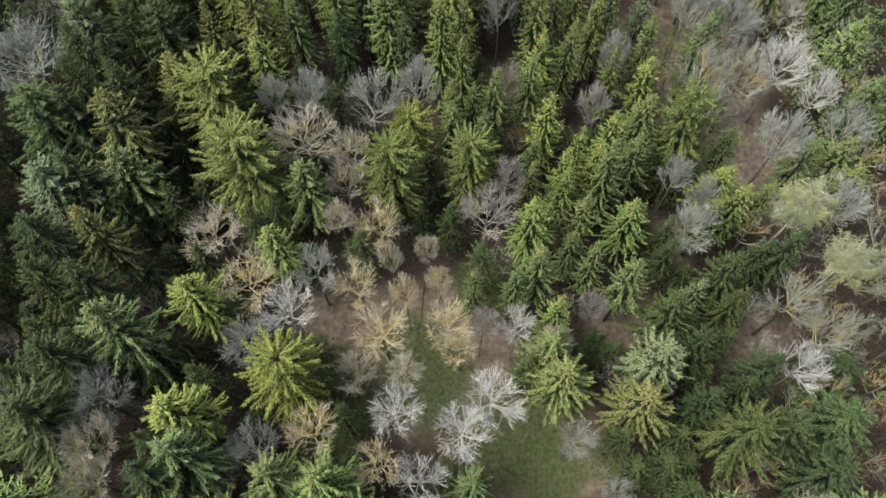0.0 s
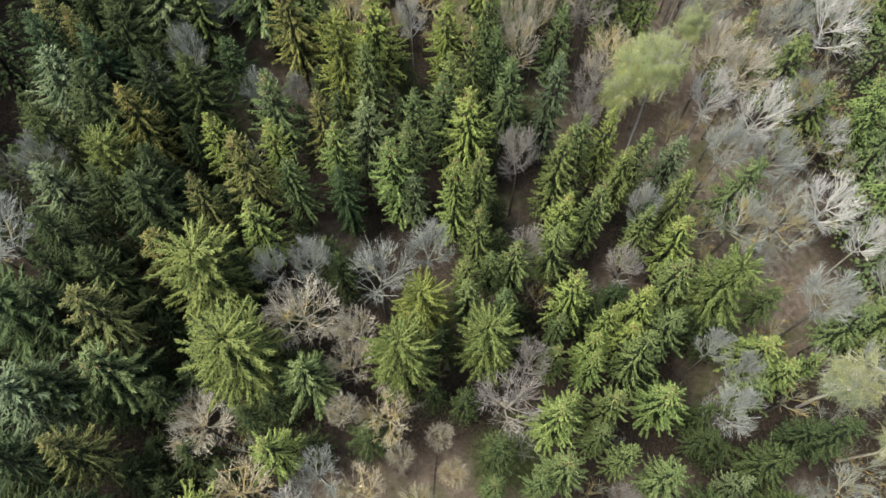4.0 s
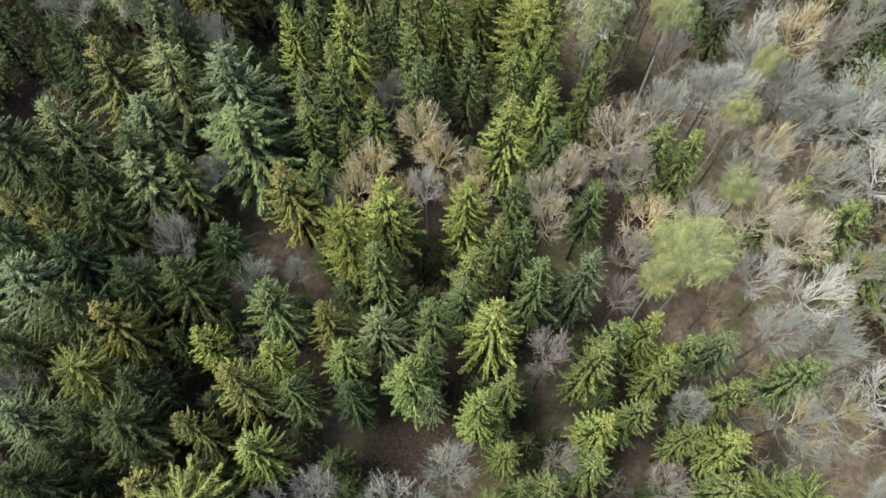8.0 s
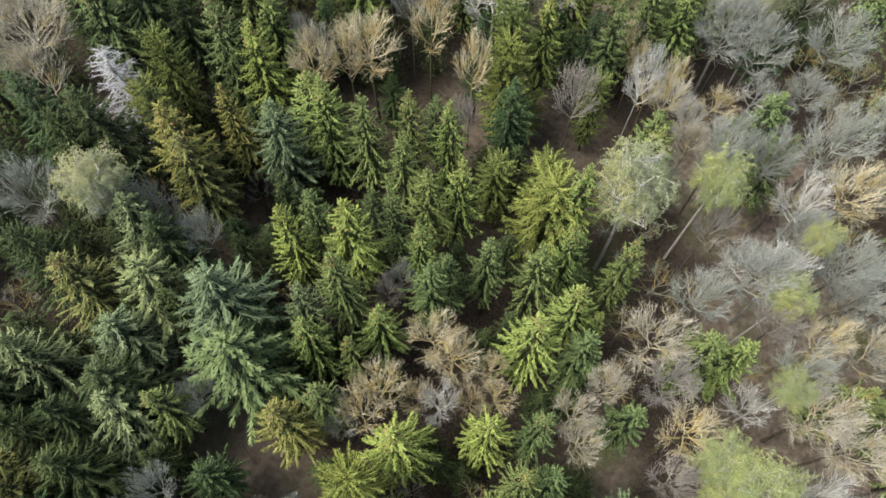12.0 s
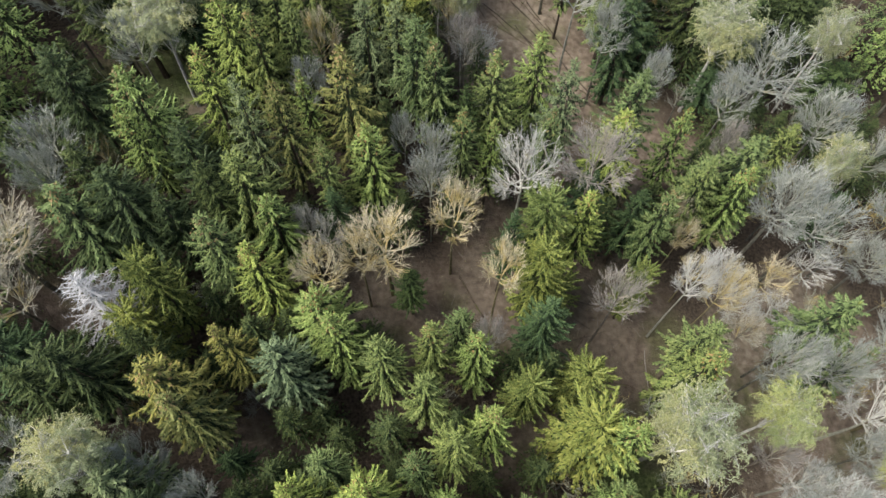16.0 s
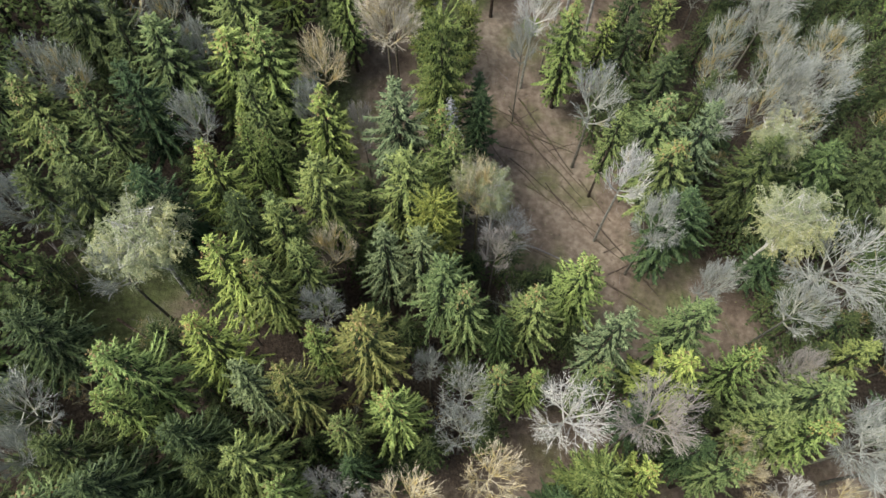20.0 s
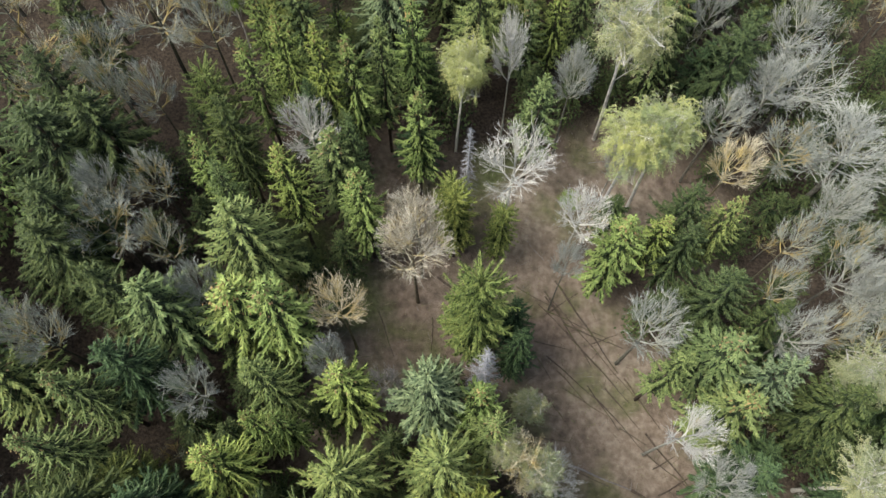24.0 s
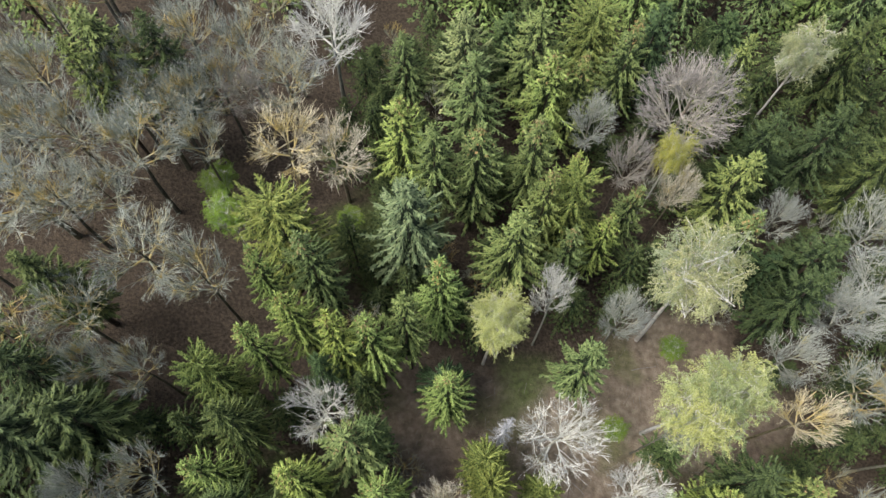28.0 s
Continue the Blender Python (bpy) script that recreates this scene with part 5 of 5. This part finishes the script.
log(-1.0, 163.4, 5.9, 155.5, 0.063)
log(0.3, 164.1, 8.7, 153.4, 0.063)
log(-0.4, 162.7, 6.8, 159.5, 0.063)
log(-1.8, 159.3, 2.3, 158.3, 0.063)
log(0.4, 156.2, 3.8, 152.3, 0.063)
log(0.9, 154.3, 5.5, 151.4, 0.063)
log(2.4, 159.6, 8.0, 152.8, 0.063)
log(3.4, 164.7, -0.5, 162.1, 0.063)
log(6.6, 150.2, 9.4, 148.5, 0.063)
log(9.3, 147.6, 13.2, 144.4, 0.063)
log(9.8, 146.1, 12.4, 147.4, 0.063)
log(-4.7, 148.6, -1.3, 147.2, 0.063)
log(-1.3, 147.2, 4.9, 144.5, 0.063)
log(-3.0, 159.9, -0.3, 155.2, 0.063)
log(4.5, 153.2, 9.3, 147.6, 0.063)
log(7.7, 155.4, 11.1, 150.1, 0.091)
log(5.5, 154.3, 8.8, 150.1, 0.07)
log(-15.5, 153.7, -14.9, 150.5, 0.063)
log(-12.0, 166.0, -5.9, 161.0, 0.112)
log(-12.6, 161.6, -12.9, 156.3, 0.084)
log(-7.9, 166.6, -8.5, 164.3, 0.063)
log(-9.1, 166.0, -5.9, 166.6, 0.063)
log(1.0, 166.1, 7.1, 155.9, 0.105)
log(-0.3, 164.9, 4.2, 156.6, 0.084)
log(4.2, 159.0, 7.6, 160.2, 0.07)
log(26.8, 175.1, 32.5, 178.6, 0.154)
log(22.8, 173.8, 27.0, 176.1, 0.14)
log(-18.2, 162.1, -16.6, 157.4, 0.056)
log(6.1, 180.7, 8.8, 181.1, 0.049, True)
log(-1.2, 169.6, -0.1, 168.4, 0.042, True)
log(11.3, 169.7, 15.5, 172.3, 0.084)
log(-4.7, 119.5, -1.3, 113.2, 0.098)
log(5.7, 112.4, 7.1, 109.1, 0.084)
log(7.6, 110.3, 9.5, 113.1, 0.091)
log(1.6, 109.5, 7.1, 109.1, 0.084)
log(7.0, 108.6, 14.4, 107.3, 0.084)
log(16.4, 111.6, 16.2, 106.0, 0.049, True)
log(9.1, 107.7, 10.5, 106.0, 0.049, True)
log(-49.1, 144.5, -45.5, 139.4, 0.07, True)
log(-46.8, 138.4, -45.3, 135.7, 0.056, True)
log(-41.3, 142.3, -39.2, 138.7, 0.112)
log(-50.4, 143.4, -47.0, 140.0, 0.049, True)
log(-0.3, 164.3, 1.8, 161.2, 0.084)
log(1.6, 161.2, 8.0, 158.6, 0.084)
log(1.7, 160.5, 6.9, 154.2, 0.07)
log(-0.6, 157.7, 5.7, 152.0, 0.07)
log(-1.5, 154.2, 1.2, 150.4, 0.063)
log(13.0, 144.2, 15.1, 142.8, 0.07)
log(38.2, 144.5, 41.3, 147.6, 0.07, True)
log(3.7, 116.5, 4.8, 114.8, 0.14)
log(4.1, 117.8, 10.1, 113.8, 0.084)
log(7.8, 117.3, 11.4, 116.4, 0.07)
log(6.7, 111.9, 11.9, 113.6, 0.07)
log(16.6, 93.4, 19.2, 91.4, 0.084)
log(0.4, 36.6, 2.2, 39.8, 0.084, True)
log(-2.2, 32.9, -2.6, 28.7, 0.098)
log(-9.5, 28.3, -8.4, 25.7, 0.07)
log(39.7, 28.1, 42.5, 28.9, 0.07)
log(36.4, 26.4, 39.9, 27.3, 0.056)
log(6.7, 11.6, 9.2, 10.1, 0.084)
log(9.2, 9.8, 12.1, 10.8, 0.056)
log(20.0, 27.1, 21.2, 24.3, 0.07)
log(35.3, 55.1, 38.9, 56.7, 0.056)
log(37.4, 58.7, 38.0, 61.7, 0.049, True)

# ---- fill: shaded understorey between the trees, and the forest beyond ----
fill = random.Random(3)


def free(x, y, gap):
    if any((x - cx) ** 2 + (y - cy) ** 2 < r * r for cx, cy, r in CLEARINGS):
        return False
    return not any(abs(x - px) < gap and abs(y - py) < gap and (x - px) ** 2 + (y - py) ** 2 < gap * gap for px, py in PLACED)


# the joined rest of the forest: light copies of the same shapes, too many to count
def light(build, keep, rng):
    """A thinner copy of a mesh as arrays: its points, and which faces stay."""
    v = np.array([tuple(p) for p in build.v])
    f = [i for i in range(len(build.f)) if rng.random() < keep]
    return v, [build.f[i] for i in f], [build.s[i] for i in f]


class Rest:
    def __init__(self, name, mats):
        self.name, self.mats, self.v, self.f, self.s, self.n = name, mats, [], [], [], 0

    def add(self, shape, x, y, sx, sz, turn, slots):
        v, f, s = shape
        c, k = math.cos(turn), math.sin(turn)
        w = np.empty_like(v)
        w[:, 0], w[:, 1], w[:, 2] = x + sx * (c * v[:, 0] - k * v[:, 1]), y + sx * (k * v[:, 0] + c * v[:, 1]), ground_z(x, y) - 0.05 + sz * v[:, 2]
        self.v.append(w)
        self.f += [tuple(i + self.n for i in q) for q in f]
        self.s += [slots[q] for q in s]
        self.n += len(v)

    def done(self, label, category):
        v = np.concatenate(self.v)
        return tagged(mesh_ob(self.name, v.tolist(), self.f, self.mats, None, self.s), label, category, kind="stuff")


def merged(builds):
    out = Build()
    for b in builds:
        n = len(out.v)
        out.v += b.v
        out.f += [tuple(i + n for i in q) for q in b.f]
        out.s += b.s
    return out


shapes = []
for variant in range(2):
    trunk, crown, leader, cones = spruce_parts(131 + variant, 1.0, 0.36)
    for b in (crown,):
        b.v = [p.copy() for p in b.v]
        for q in b.f:
            mid = sum((b.v[i] for i in q), Vector()) / len(q)
            for i in q:
                b.v[i] = mid + (b.v[i] - mid) * 1.35
    shapes.append((light(trunk, 1.0, fill), light(crown, 0.85, fill)))
thin = []
for variant in range(2):
    trunk, boughs = broad_parts(151 + variant, 0.48, 5, 1.0, 0.6)
    thin.append((light(trunk, 1.0, fill), light(merged([b[0] for b in boughs]), 1.0, fill), light(merged([b[1] for b in boughs]), 0.6, fill)))
# understorey spruces get darkened shoots, which paints deeper shade into the gaps
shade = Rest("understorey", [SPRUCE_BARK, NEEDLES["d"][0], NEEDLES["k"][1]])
brush = Rest("leafless_thicket", [TRUNKS["g"], BARKS["m"], BARKS["g"]])
edge = Rest("surrounding_forest", [SPRUCE_BARK, *NEEDLES["n"], *NEEDLES["y"]])


def rest_spruce(target, x, y, high, wide, kind):
    trunk, crown = shapes[fill.randrange(2)]
    turn = fill.uniform(0, 6.28)
    target.add(trunk, x, y, wide * 1.2 / WIDE, high / HIGH, turn, (0,))
    target.add(crown, x, y, wide * 1.2 / WIDE, high / HIGH, turn, (1 + 2 * kind, 2 + 2 * kind))
    PLACED.append((x, y))


def rest_bare(x, y, high, wide):
    trunk, boughs, twigs = thin[fill.randrange(2)]
    turn, slot = fill.uniform(0, 6.28), fill.choice((1, 1, 2))
    for shape, sl in ((trunk, 0), (boughs, slot), (twigs, slot)):
        brush.add(shape, x, y, wide * 1.15 / BROAD_WIDE, high / BROAD_HIGH, turn, (sl,))
    PLACED.append((x, y))


for _ in range(4600):
    x, y = fill.uniform(-48, 50), fill.uniform(8, 216)
    leafless = x > 20 + 14 * math.sin(y * 0.05) and y < 130 or y > 178 and x < -24
    if not free(x, y, (3.1 if y < 130 else 4.6) if leafless else 2.45):
        continue
    if leafless:
        rest_bare(x, y, fill.uniform(9, 14), fill.uniform(1.7, 2.5))
    elif fill.random() < 0.25:
        rest_bare(x, y, fill.uniform(6, 10), fill.uniform(1.2, 1.8))
    else:
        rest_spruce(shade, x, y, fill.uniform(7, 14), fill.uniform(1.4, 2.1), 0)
for _ in range(3600):
    x, y = fill.uniform(-66, 70), fill.uniform(-10, 238)
    if -47 < x < 49 and 11 < y < 214 or not free(x, y, 3.6):
        continue
    if x > 30 and y < 140 and fill.random() < 0.5 or y > 178 and x < -20 and fill.random() < 0.85 or fill.random() < 0.1:
        rest_bare(x, y, fill.uniform(14, 18), fill.uniform(2.4, 3.3))
    else:
        rest_spruce(edge, x, y, fill.uniform(17, 22), fill.uniform(2.6, 3.3), fill.randrange(2))
shade.done("young spruces coloured dark to deepen the shade between taller trees", "undergrowth")
brush.done("thicket of grey leafless young trees between the spruces", "undergrowth")
edge.done("green spruces standing close together round the slope", "forest")

far = Build()
gx = -140.0
while gx < 144:
    gy = -80.0
    while gy < 310:
        x, y = gx + fill.uniform(-1.7, 1.7), gy + fill.uniform(-1.7, 1.7)
        gy += 3.9
        if -67 < x < 71 and -11 < y < 239 or fill.random() < 0.06:
            continue
        z, h, w = lie(x, y), fill.uniform(15, 23), fill.uniform(2.3, 3.5)
        far.tube([Vector((x, y, z - 0.3)), Vector((x, y, z + h * 0.9))], [0.2, 0.05], 4, 1)
        tone = fill.choice((0, 2))
        for i in range(6):
            zz, r = z + h * (0.2 + 0.135 * i), w * (1 - i / 6.6)
            for k in range(9):
                b = 0.7 * k + i * 0.4 + fill.uniform(-0.25, 0.25)
                d = Vector((math.cos(b), math.sin(b), -0.4)).normalized()
                far.blade(Vector((x, y, zz + 0.6)), d, r * fill.uniform(0.75, 1.2), 0.95, fill, tone, 0.05, 0.9)
    gx += 3.9
for _ in range(16000):
    x, y = fill.uniform(-520, 520), fill.uniform(-420, 660)
    if -135 < x < 140 and -75 < y < 305:
        continue
    z, h, w = lie(x, y), fill.uniform(16, 23), fill.uniform(3.4, 4.8)
    n, turn = len(far.v), fill.uniform(0, 1)
    far.v.append(Vector((x, y, z + h)))
    for k in range(6):
        r = w * fill.uniform(0.75, 1.2)
        far.v.append(Vector((x + r * math.cos(turn + k * 1.047), y + r * math.sin(turn + k * 1.047), z + h * fill.uniform(0.1, 0.3))))
    far.f += [(n, n + 1 + k, n + 1 + (k + 1) % 6) for k in range(6)]
    far.s += [0] * 6
tagged(far.done("distant_forest", [NEEDLES["n"][0], SPRUCE_BARK, NEEDLES["k"][1]]), "dense spruce forest covering the slope all round", "forest", kind="stuff")

# dry grass and sticks on the open ground, too fine to count
debris = Build()
for cx, cy, r in CLEARINGS + LEAF_WOODS:
    for _ in range(int(r * r * 2.2)):
        a, d = fill.uniform(0, 6.28), r * 1.1 * math.sqrt(fill.random())
        x, y = cx + d * math.cos(a), cy + d * math.sin(a)
        p = Vector((x, y, ground_z(x, y) + 0.02))
        if fill.random() < 0.3:
            ln, b = fill.uniform(0.5, 1.8), fill.uniform(0, 6.28)
            q = Vector((x + ln * math.cos(b), y + ln * math.sin(b), 0))
            q.z = ground_z(q.x, q.y) + fill.uniform(0.03, 0.12)
            debris.tube([p, (p + q) / 2 + UP * 0.03, q], [0.022, 0.018, 0.006], 3, 0 if fill.random() < 0.6 else 1)
        else:
            for _ in range(5):
                w = Vector((fill.uniform(-0.7, 0.7), fill.uniform(-0.7, 0.7), fill.uniform(0.4, 1))).normalized()
                debris.blade(p, w, fill.uniform(0.15, 0.4), 0.035, fill, 2 if fill.random() < 0.8 else 3, 0.3)
STRAW = foliage("dry_grass", (0.22, 0.19, 0.12), (0.31, 0.27, 0.18), (0.40, 0.36, 0.25), 0.8)
tagged(debris.done("dry_grass_and_sticks", [LOG_WOOD, PALE_LOG, STRAW, NEEDLES["v"][1]]), "dry grass tufts and fallen sticks on open ground", "ground litter", kind="stuff")

for root in [r for k, r in MODELS.items() if isinstance(r, bpy.types.Object)]:
    for o in (*root.children_recursive, root):
        bpy.data.objects.remove(o)
